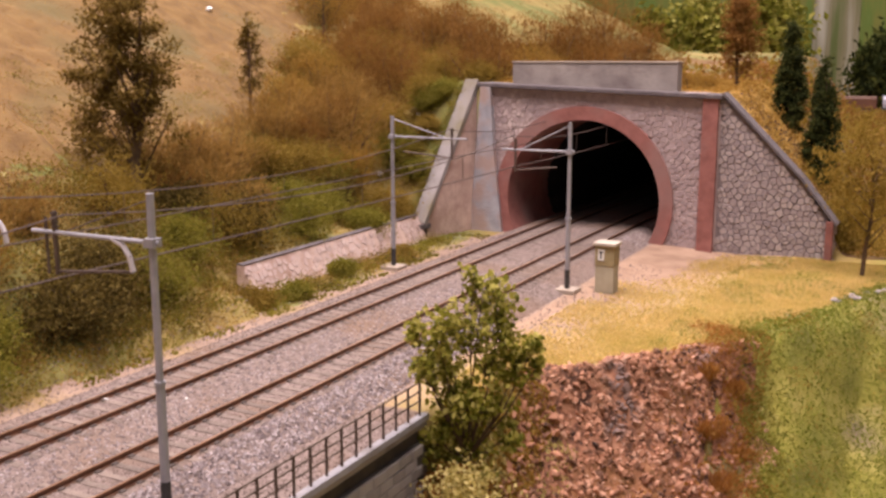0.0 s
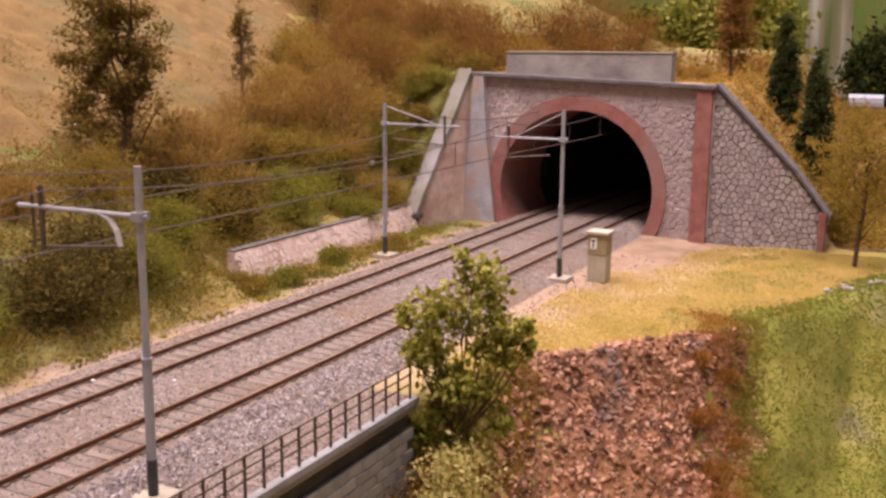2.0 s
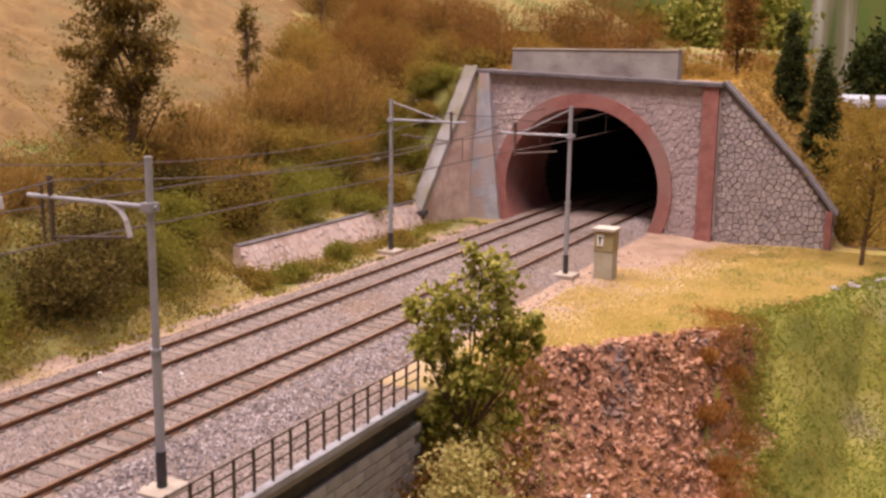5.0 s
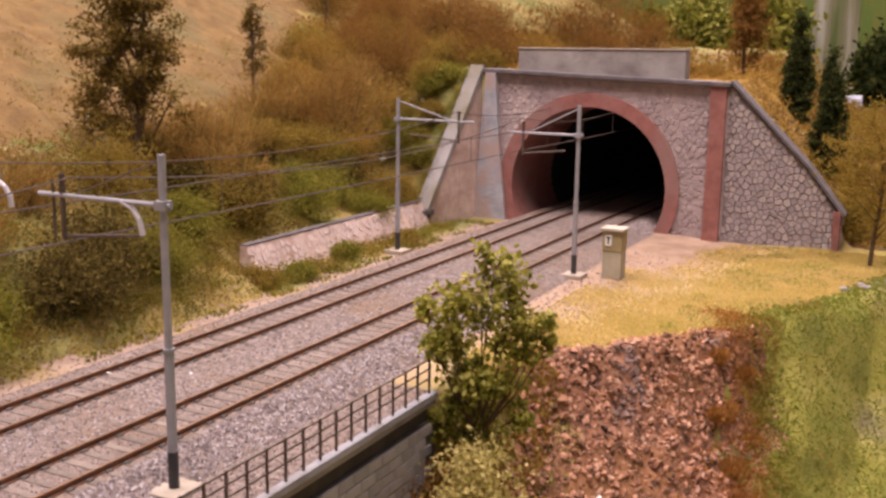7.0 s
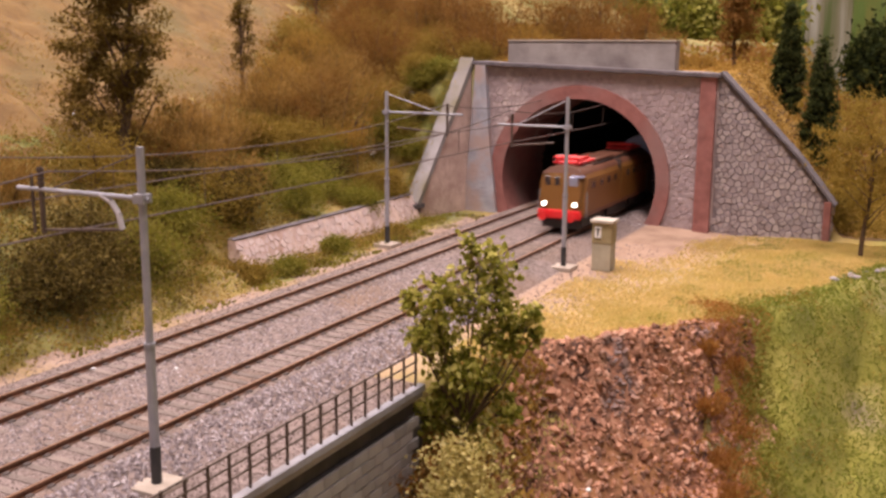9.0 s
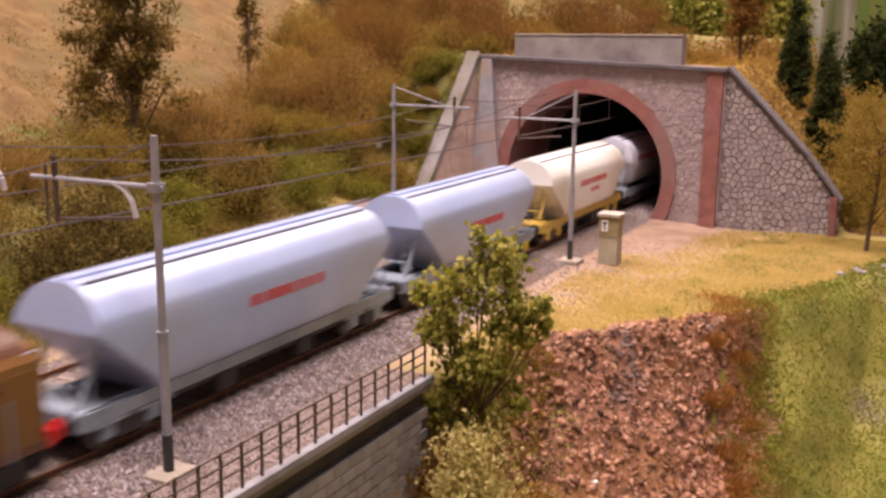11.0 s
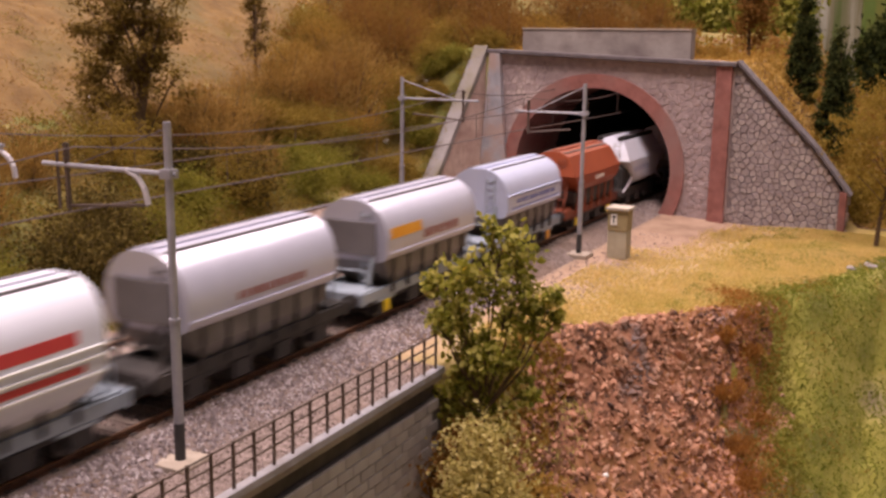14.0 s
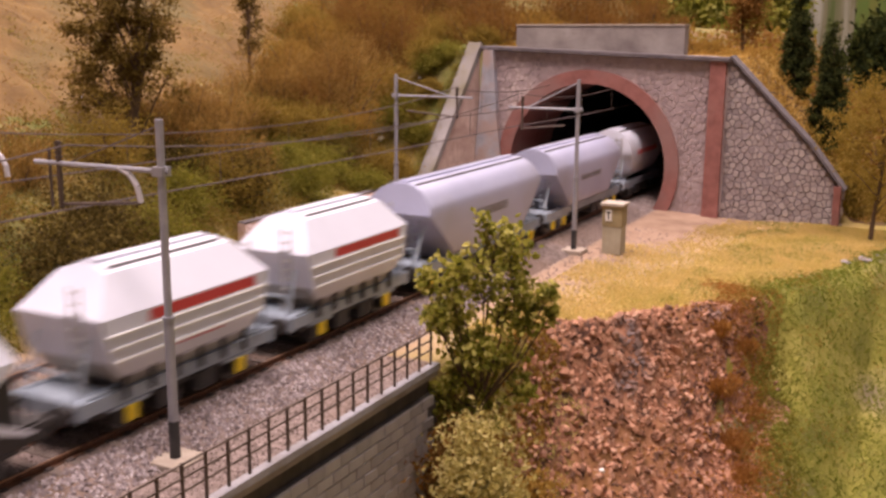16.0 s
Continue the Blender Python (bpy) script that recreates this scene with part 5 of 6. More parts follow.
M["w_blue"] = material("pale_blue_grey_wagon_paint", [(0.3, (0.349, 0.412, 0.627)), (0.7, (0.456, 0.519, 0.748))], 25, 0.36, 0.1, stain=(14, (0.36, 0.37, 0.44), 0.55, 0.8))
M["w_sky"] = material("bluish_silver_wagon_paint", [(0.3, (0.52, 0.55, 0.74)), (0.7, (0.64, 0.67, 0.86))], 25, 0.3, 0.15, stain=(14, (0.4, 0.4, 0.5), 0.55, 0.8))
M["w_cream"] = material("cream_wagon_paint", [(0.3, (0.8, 0.77, 0.725)), (0.7, (0.86, 0.83, 0.79))], 25, 0.38, stain=(14, (0.55, 0.45, 0.3), 0.55, 0.8))
M["w_brown"] = material("red_oxide_wagon_paint", [(0.3, (0.235, 0.045, 0.015)), (0.7, (0.33, 0.07, 0.024))], 25, 0.42, stain=(14, (0.3, 0.07, 0.03), 0.55, 0.8))
M["w_rust"] = material("red_oxide_underframe", [(0.3, (0.13, 0.028, 0.013)), (0.7, (0.21, 0.047, 0.02))], 60, 0.6)
M["w_gold"] = material("ochre_underframe", [(0.3, (0.45, 0.3, 0.05)), (0.7, (0.62, 0.43, 0.09))], 60, 0.5)
M["w_pale_base"] = material("pale_grey_hopper_base", [(0.3, (0.3, 0.28, 0.26)), (0.7, (0.42, 0.395, 0.37))], 40, 0.5, stain=(20, (0.22, 0.19, 0.17), 0.5, 0.7))
M["w_frame"] = material("blue_grey_underframe", [(0.3, (0.2, 0.24, 0.29)), (0.7, (0.4, 0.45, 0.52))], 60, 0.5, 0.2)
M["w_dark"] = material("dark_underframe", [(0.3, (0.025, 0.022, 0.022)), (0.7, (0.06, 0.05, 0.048))], 60, 0.7)
M["w_grey_base"] = material("grey_hopper_base", [(0.3, (0.15, 0.135, 0.14)), (0.7, (0.27, 0.25, 0.26))], 60, 0.5, stain=(20, (0.12, 0.1, 0.095), 0.55, 0.72))
# grey for shade put on wagon ends, also roof lines and lettering
M["w_end"] = material("end_shade_and_trim_grey", [(0.3, (0.13, 0.115, 0.12)), (0.7, (0.2, 0.18, 0.185))], 60, 0.55)
M["w_red"] = material("red_lettering", [(0.3, (0.5, 0.035, 0.045)), (0.7, (0.58, 0.06, 0.06))], 60, 0.45)
M["w_panel"] = material("pale_blue_lettering_panel", [(0.3, (0.6, 0.61, 0.74)), (0.7, (0.68, 0.69, 0.82))], 60, 0.4)
M["w_dull_red"] = material("faded_red_lettering", [(0.3, (0.28, 0.1, 0.1)), (0.7, (0.34, 0.14, 0.14))], 60, 0.5)
M["w_orange"] = material("orange_panel", [(0.3, (0.72, 0.3, 0.02)), (0.7, (0.8, 0.36, 0.04))], 60, 0.45)
M["w_blue_text"] = material("blue_lettering", [(0.3, (0.1, 0.12, 0.4)), (0.7, (0.16, 0.18, 0.5))], 60, 0.45)
M["w_yellow"] = material("yellow_axle_cover", [(0.3, (0.75, 0.5, 0.01)), (0.7, (0.85, 0.6, 0.02))], 60, 0.45)
M["wheel"] = material("steel_wheel", [(0.3, (0.1, 0.09, 0.085)), (0.7, (0.2, 0.18, 0.17))], 100, 0.4, 0.7)
M["loco_tan"] = material("isabella_brown_paint", [(0.3, (0.15, 0.063, 0.014)), (0.7, (0.205, 0.09, 0.02))], 30, 0.38, stain=(18, (0.22, 0.1, 0.03), 0.55, 0.8))
M["loco_dark"] = material("chestnut_brown_paint", [(0.3, (0.1, 0.04, 0.024)), (0.7, (0.15, 0.062, 0.036))], 30, 0.42)
M["loco_red"] = material("bright_red_paint", [(0.3, (0.6, 0.015, 0.02)), (0.7, (0.7, 0.03, 0.03))], 60, 0.35)
M["glass"] = material("dark_cab_glass", [(0.3, (0.03, 0.025, 0.03)), (0.7, (0.06, 0.05, 0.055))], 60, 0.1)
M["pale_glass"] = material("pale_blue_cab_glass", [(0.3, (0.3, 0.32, 0.45)), (0.7, (0.42, 0.44, 0.58))], 60, 0.08)
M["lamp"] = glow("lit_headlamp", (1.0, 0.97, 0.9), 9.0)

# half profiles (x, z) from the bottom up, and how far the ends draw in at each height
LONG = ([(9, 11), (15.5, 13.5), (17.2, 17), (17.4, 33.5), (15.6, 38.5), (11.5, 43), (5.5, 45.6), (0, 46)], [(11, 24), (17, 20), (33.5, 0), (46, 2.5)])
TANK = ([(8, 14), (12.5, 17), (15.8, 22), (17.3, 28), (17.0, 34), (14.8, 39.5), (11, 43.4), (5.5, 46), (0, 46.5)], [(14, 15), (22, 7), (29, 0.8), (33, 0), (46.5, 0.8)])
FACET = ([(10, 12), (15.5, 17), (17.4, 22), (17.4, 33.6), (9.5, 43.6), (4, 45.2), (0, 45.4)], [(12, 12), (22, 3), (33.6, 0), (45.4, 11)])
RIBTANK = ([(10, 12), (15.5, 17), (17.4, 22), (17.4, 32), (16.0, 38), (12.2, 42.8), (6.5, 45.6), (0, 46)], [(12, 12), (22, 2), (46, 0.8)])
BARREL = ([(13.5, 22.5), (16.6, 24), (17.5, 28), (17.3, 33.5), (15.2, 39.4), (11.4, 43.2), (5.8, 45.7), (0, 46)], [(22.5, 1.5), (46, 0.5)])
OXIDE = ([(9, 13), (14, 22), (17.3, 26.5), (17.3, 32), (10.5, 42.8), (4.5, 45.2), (0, 45.4)], [(13, 17), (32, 0), (45.4, 3)])
WEDGE = ([(9, 13), (16.8, 17), (17.4, 19), (17.4, 31), (10.5, 43), (4.5, 45), (0, 45.2)], [(13, 22), (19, 17), (31, 0), (45.2, 7)])


def fine(half, n=3):
    """More points along a rounded half profile."""
    pts = [Vector((*p, 0)) for p in half]
    out = []
    for i in range(len(pts) - 1):
        p0, p1, p2, p3 = pts[max(i - 1, 0)], pts[i], pts[i + 1], pts[min(i + 2, len(pts) - 1)]
        for k in range(n):
            t = k / n
            q = 0.5 * (2 * p1 + (p2 - p0) * t + (2 * p0 - 5 * p1 + 4 * p2 - p3) * t * t + (3 * p1 - p0 - 3 * p2 + p3) * t ** 3)
            out.append((q.x, q.y))
    return out + [half[-1]]


def hull(bm, half, y0, y1, inset, grow=0.0):
    """A body: the half profile mirrored, carried from y0 to y1, with shaped ends."""
    rows = []
    for end, sgn in ((y0, 1), (y1, -1)):
        left = [bm.verts.new((-x - grow if x else 0, end + sgn * lerp_table(inset, z), z + (grow if z > 40 else 0))) for x, z in half]
        right = [bm.verts.new((x + grow, end + sgn * lerp_table(inset, z), z + (grow if z > 40 else 0))) if x else left[k] for k, (x, z) in enumerate(half)]
        rows.append((left, right))
    (la, ra), (lb, rb) = rows
    n = len(half)
    for k in range(n - 1):
        bm.faces.new((la[k], la[k + 1], lb[k + 1], lb[k]))
        bm.faces.new((ra[k], rb[k], rb[k + 1], ra[k + 1]))
        for l, r in ((la, ra), (lb, rb)):
            f = [l[k], r[k], r[k + 1], l[k + 1]]
            bm.faces.new(list(dict.fromkeys(f)))
    bm.faces.new((la[0], ra[0], rb[0], lb[0]))
    return bm


def side_x(half, z):
    return lerp_table([(b, a) for a, b in half], z)


def lettering(parent, half, y0, y1, z0, z1, mat, bars=0, label=""):
    """A painted panel or unreadable lettering on both flanks."""
    for s in (-1, 1):
        bm = bmesh.new()
        if bars:
            w = (y1 - y0) / bars
            cells = [(y0 + w * k, y0 + w * (k + random.uniform(0.62, 0.86))) for k in range(bars)]
        else:
            cells = [(y0, y1)]
        for a, b in cells:
            v = []
            for z in (z0, z1):
                x = s * (side_x(half, z) + 0.12)
                v += [bm.verts.new((x, a, z)), bm.verts.new((x, b, z))]
            f = bm.faces.new((v[0], v[1], v[3], v[2]))
            r = bmesh.ops.extrude_face_region(bm, geom=[f])
            for q in r["geom"]:
                if isinstance(q, bmesh.types.BMVert):
                    q.co.x -= s * 0.3
        part("lettering", bm, mat, parent, label)


def wheelset(parent, y, cover=None, r=5.3):
    bm = bmesh.new()
    for s in (-1, 1):
        rod(bm, (s * 7.2, 0, 0), (s * 8.8, 0, 0), r, 20)
        rod(bm, (s * 6.9, 0, 0), (s * 7.4, 0, 0), r + 0.6, 20)
    rod(bm, (-11, 0, 0), (11, 0, 0), 1.0, 8)
    w = part("wheelset", bm, M["wheel"], parent, m=at(0, y, r))
    if cover:
        for s in (-1, 1):
            bm = bmesh.new()
            box(bm, s * 12.4 - 0.6, s * 12.4 + 0.6, -2.1, 2.1, -2.3, 2.3, 0.5)
            part("axle_cover", bm, cover, w, "axle cover")
    return w


def running_gear(t, y0, y1, frame, cover, axles):
    """Solebars, headstocks, buffers, couplings, axle guards and wheels."""
    for s in (-1, 1):
        bm = bmesh.new()
        prism(bm, [(s * 10.4, 8.6), (s * 12.2, 8.6), (s * 12.2, 12.4), (s * 10.4, 12.4)], y0 + 7, y1 - 7)
        part("solebar", bm, frame, t)
    for e, s in ((y0 + 6, -1), (y1 - 6, 1)):
        bm = bmesh.new()
        box(bm, -12.6, 12.6, e - 1.2, e + 1.2, 8, 13, 0.3)
        part("headstock", bm, frame, t)
        bm = bmesh.new()
        box(bm, -11.5, 11.5, e - s * 11 if s > 0 else e, e if s > 0 else e + 11, 12.2, 13.2)
        part("end_platform", bm, frame, t)
        for k in (-1, 1):
            bm = bmesh.new()
            rod(bm, (k * 10, e, 11), (k * 10, e + s * 4, 11), 1.1, 10)
            rod(bm, (k * 10, e + s * 4, 11), (k * 10, e + s * 4.7, 11), 2.6, 14)
            part("buffer", bm, M["w_dark"], t)
        bm = bmesh.new()
        box(bm, -1.6, 1.6, min(e, e + s * 7), max(e, e + s * 7), 7.4, 9.2, 0.3)
        part("coupling", bm, M["w_dark"], t)
    for y in axles:
        wheelset(t, y, cover)
        for s in (-1, 1):
            bm = bmesh.new()
            prism(bm, [(s * 10.8, 3.4), (s * 11.8, 3.4), (s * 11.8, 9), (s * 10.8, 9)], y - 3.2, y + 3.2)
            box(bm, min(s * 10.6, s * 12.4), max(s * 10.6, s * 12.4), y - 7, y + 7, 7.4, 8.4)
            part("axle_guard", bm, frame, t)
    # dark boxes for brake gear, widened to fill the underside with shade
    bm = bmesh.new()
    box(bm, -11, 11, y0 + 12, y1 - 12, 6.6, 10)
    for k in np.linspace(y0 + 22, y1 - 22, 4):
        box(bm, -12, 12, k - 4.2, k + 4.2, 2.6, 8)
    part("brake_gear", bm, M["w_dark"], t)


def ladder(t, x, y, z0, z1, mat):
    bm = bmesh.new()
    for s in (-2, 2):
        rod(bm, (x + s, y, z0), (x + s, y, z1), 0.28, 6)
    for z in np.arange(z0 + 2, z1, 3.2):
        rod(bm, (x - 2, y, z), (x + 2, y, z), 0.22, 5)
    part("ladder", bm, mat, t)


def wagon(kind, front, rear, body_front, body_rear, paint, frame, label, marks=(), cover=None, ribs=(), roof=None, bogies=False, base=None, rounded=True, end_plate=None):
    front, rear, body_front, body_rear = front + 2, rear + 2, body_front + 2, body_rear + 2
    mid = (front + rear) / 2
    name = "hopper_wagon"
    t = thing(name, at(0, mid, 0), label, "goods wagon", "wagons of the train")
    half, inset = [(x * 0.885, z) for x, z in kind[0]], kind[1]
    if rounded:
        half = fine(half)
    y0, y1, b0, b1 = front - mid, rear - mid, body_front - mid, body_rear - mid
    bm = bmesh.new()
    hull(bm, half, b0, b1, inset)
    part("body", bm, paint, t, smooth=rounded)
    # on the red-oxide wagon the dark base stands for shaded openings between posts
    if base:
        bm = bmesh.new()
        hull(bm, [(6.5, 8), (10, 11), (13, 17), (13, 22.7), (0, 22.8)], b0 + 3, b1 - 3, [(8, 15), (17, 3), (22, 0)])
        hopper = part("hopper_base", bm, base, t, "hopper base darker than the body")
        for s in (-1, 1):
            for k in np.linspace(b0 + 10, b1 - 10, 6):
                bm = bmesh.new()
                box(bm, s * 13 - 0.5, s * 13 + 0.5, k - 0.6, k + 0.6, 10, 23)
                part("stanchion", bm, paint if paint == M["w_brown"] else M["w_dark"], hopper)
    for z in ribs:
        for s in (-1, 1):
            bm = bmesh.new()
            x = s * side_x(half, z)
            box(bm, min(x - s * 0.3, x + s * 0.7), max(x - s * 0.3, x + s * 0.7), b0 + lerp_table(inset, z) + 0.5, b1 - lerp_table(inset, z) - 0.5, z - 0.35, z + 0.35, 0.15)
            part("rib", bm, M["white"] if paint == M["w_white"] else paint, t)
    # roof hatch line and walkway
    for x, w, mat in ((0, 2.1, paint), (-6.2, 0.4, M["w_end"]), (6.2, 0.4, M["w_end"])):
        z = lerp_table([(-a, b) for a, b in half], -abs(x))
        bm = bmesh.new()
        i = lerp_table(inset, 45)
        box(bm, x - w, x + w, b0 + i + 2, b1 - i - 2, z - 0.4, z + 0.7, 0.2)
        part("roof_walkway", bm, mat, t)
    if roof:
        for s in (-1, 1):
            bm = bmesh.new()
            box(bm, min(s * 5.1, s * 8.3), max(s * 5.1, s * 8.3), b0 + 5, b1 - 5, 43.4, 45.9, 0.3)
            part("roof_hatch", bm, roof, t, "black roof hatch")
    for args in marks:
        lettering(t, half, b0 + args[0] * (b1 - b0), b0 + args[1] * (b1 - b0), *args[2:])
    for e, s in ((b0, -1), (b1, 1)):
        ladder(t, 6.5, e + s * 0.8 + (s * -lerp_table(inset, 30)), 13, 42, M["w_pale_base"] if paint == M["w_white"] else frame)
        bm = bmesh.new()
        for x in (-9, 9):
            rod(bm, (x, e - s * lerp_table(inset, half[0][1]), half[0][1] + 1), (x, e + s * 3, 13), 0.6, 6)
            rod(bm, (x, e + s * 3, 13), (x * 1.05, e - s * (lerp_table(inset, 28) - 0.2), 28), 0.5, 6)
        rod(bm, (-10, e + s * 5, 13), (-10, e + s * 5, 20), 0.35, 6)
        rod(bm, (10, e + s * 5, 13), (10, e + s * 5, 20), 0.35, 6)
        rod(bm, (-10, e + s * 5, 20), (10, e + s * 5, 20), 0.35, 6)
        part("end_railing", bm, frame, t)
        if roof:
            # pale gussets that carry the raking end
            for x in (-13.4, 13.4):
                bm = bmesh.new()
                g = e - s * lerp_table(inset, 20)
                v = [bm.verts.new((x + d, y, z)) for d in (-0.4, 0.4) for y, z in ((g, 21.5), (g, 18), (e + s * 3, 11), (e + s * 5, 11.5))]
                for q in ((0, 1, 2, 3), (7, 6, 5, 4), (0, 4, 5, 1), (1, 5, 6, 2), (2, 6, 7, 3), (3, 7, 4, 0)):
                    bm.faces.new([v[c] for c in q])
                part("gusset", bm, paint, t)
        # plates hold the barrel ends' shade in grey; raking ends get a black block
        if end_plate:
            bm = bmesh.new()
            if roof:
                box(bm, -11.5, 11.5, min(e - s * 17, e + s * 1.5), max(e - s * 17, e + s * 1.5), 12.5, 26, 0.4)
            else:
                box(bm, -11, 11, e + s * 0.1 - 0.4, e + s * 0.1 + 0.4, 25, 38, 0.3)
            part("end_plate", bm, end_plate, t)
    if bogies:
        axles = [y0 + 16, y0 + 33, y1 - 33, y1 - 16]
    else:
        axles = [y0 + 23, y1 - 23]
    running_gear(t, y0, y1, frame, cover, axles)
    VEHICLES.append((t, mid))
    return t


VEHICLES = []
RED, ORANGE, BLUE = M["w_red"], M["w_orange"], M["w_blue_text"]
YEL = M["w_yellow"]
red_bar = (0.42, 0.82, 29, 32.5, RED, 0, "unreadable red lettering")
wagon(LONG, -395, -222, -385, -234, M["w_blue"], M["w_frame"], "long pale blue-grey hopper wagon behind the locomotive", [(0.42, 0.7, 27, 30.5, RED, 10, "unreadable red lettering")], bogies=True)
wagon(LONG, -222, -70, -208, -83, M["w_blue"], M["w_frame"], "long pale blue-grey hopper wagon with red lettering", [(0.38, 0.68, 25.5, 29, RED, 12, "unreadable red lettering")], bogies=True, cover=YEL)
wagon(LONG, -70, 83, -58, 74, M["w_cream"], M["w_gold"], "long cream hopper wagon on ochre underframe with red lettering",
      [(0.36, 0.72, 27.5, 31, RED, 14, "unreadable red lettering"), (0.5, 0.62, 22.5, 25, RED, 4, "unreadable red lettering")], bogies=True, cover=M["w_gold"])
wagon(TANK, 83, 180, 93, 168, M["w_white"], M["w_frame"], "white rounded tank hopper wagon with red lettering", [(0.18, 0.85, 31.5, 34.8, RED, 12, "unreadable red lettering")])
wagon(FACET, 180, 274, 191, 264, M["w_white"], M["w_frame"], "white faceted hopper wagon with ribbed flanks and red stripe", [(0.12, 0.7, 29.2, 32.4, RED, 0, "red stripe panel")], ribs=(22.5, 26.8, 33.2), base=M["w_pale_base"], rounded=False)
wagon(FACET, 274, 368, 285, 358, M["w_white"], M["w_frame"], "white faceted hopper wagon with ribbed flanks and yellow axle covers", [(0.2, 0.82, 29.6, 32.6, RED, 0, "red stripe panel"), (0.35, 0.6, 20.4, 22, ORANGE, 5, "unreadable orange lettering")], ribs=(22.5, 26.8), cover=YEL, base=M["w_pale_base"], rounded=False)
wagon(RIBTANK, 368, 469, 379, 455, M["w_white"], M["w_frame"], "white round-topped hopper wagon with ribs and red stripes", [(0.26, 0.86, 31, 34.4, RED, 0, "red stripe panel"), (0.22, 0.88, 23.5, 25.5, RED, 0, "thin red stripe")], ribs=(22.2, 26.6, 29.2), base=M["w_pale_base"])
wagon(BARREL, 469, 578, 483, 562, M["w_silver"], M["w_dark"], "silver-grey barrel hopper wagon on dark underframe", [(0.3, 0.75, 28.5, 31, M["w_dull_red"], 12, "unreadable dark red lettering")], ribs=(26.2,), base=M["w_grey_base"], end_plate=M["w_end"])
wagon(BARREL, 578, 692, 595, 675, M["w_silver"], M["w_frame"], "silver-grey barrel hopper wagon with orange panel", [(0.05, 0.36, 31.5, 35.5, ORANGE, 0, "orange panel"), (0.38, 0.78, 28, 31.5, M["w_dull_red"], 10, "unreadable dark red lettering")], ribs=(26,), cover=YEL, base=M["w_grey_base"], end_plate=M["w_end"])
wagon(BARREL, 692, 795, 709, 783, M["w_sky"], M["w_frame"], "bluish silver barrel hopper wagon with blue lettering", [(0.1, 0.92, 27.4, 32.4, M["w_panel"], 0, "pale lettering panel"), (0.16, 0.86, 28.9, 31.2, BLUE, 9, "unreadable blue lettering"), (0.1, 0.92, 32.5, 33.1, BLUE, 0, "thin blue stripe"), (0.1, 0.92, 26.7, 27.3, BLUE, 0, "thin blue stripe")], ribs=(26, 33.4), cover=M["w_orange"], base=M["w_grey_base"])
wagon(OXIDE, 795, 897, 806, 887, M["w_brown"], M["w_rust"], "red-oxide brown faceted hopper wagon", [(0.42, 0.62, 27.5, 29.5, M["white"], 5, "unreadable pale lettering")], cover=YEL, base=M["w_dark"], rounded=False)
wagon(WEDGE, 897, 1003, 907, 988, M["w_white"], M["w_dark"], "white wedge-ended hopper wagon with black roof hatches", [(0.15, 0.6, 23, 26.5, M["w_grey"], 5, "unreadable grey lettering")], roof=M["black"], rounded=False, end_plate=M["black"])
wagon(FACET, 1003, 1096, 1014, 1085, M["w_white"], M["w_frame"], "white faceted hopper wagon with ribs and red stripe", [(0.25, 0.9, 30, 33, RED, 0, "red stripe panel"), (0.4, 0.7, 20.4, 22, RED, 5, "unreadable red lettering")], ribs=(21.8, 25.4, 29), cover=YEL, base=M["w_pale_base"], rounded=False)
wagon(FACET, 1096, 1187, 1107, 1176, M["w_white"], M["w_frame"], "white faceted hopper wagon with ribs and faded red stripe", [(0.25, 0.9, 30, 33, RED, 0, "red stripe panel")], ribs=(21.8, 25.4, 29), cover=YEL, base=M["w_pale_base"], rounded=False)
wagon(LONG, 1187, 1332, 1196, 1320, M["w_grey"], M["w_frame"], "long lavender-grey hopper wagon with yellow axle covers", [(0.35, 0.65, 26, 30, M["w_end"], 10, "unreadable grey lettering")], cover=YEL, bogies=True)
wagon(LONG, 1332, 1474, 1344, 1460, M["w_grey"], M["w_frame"], "long lavender-grey hopper wagon with sloping ends", [(0.35, 0.65, 26, 29, M["w_end"], 10, "unreadable grey lettering")], cover=YEL, bogies=True)
wagon(TANK, 1474, 1572, 1484, 1562, M["w_white"], M["w_frame"], "white rounded tank hopper wagon at the end of the train", [(0.2, 0.8, 30, 33, RED, 10, "unreadable red lettering")])


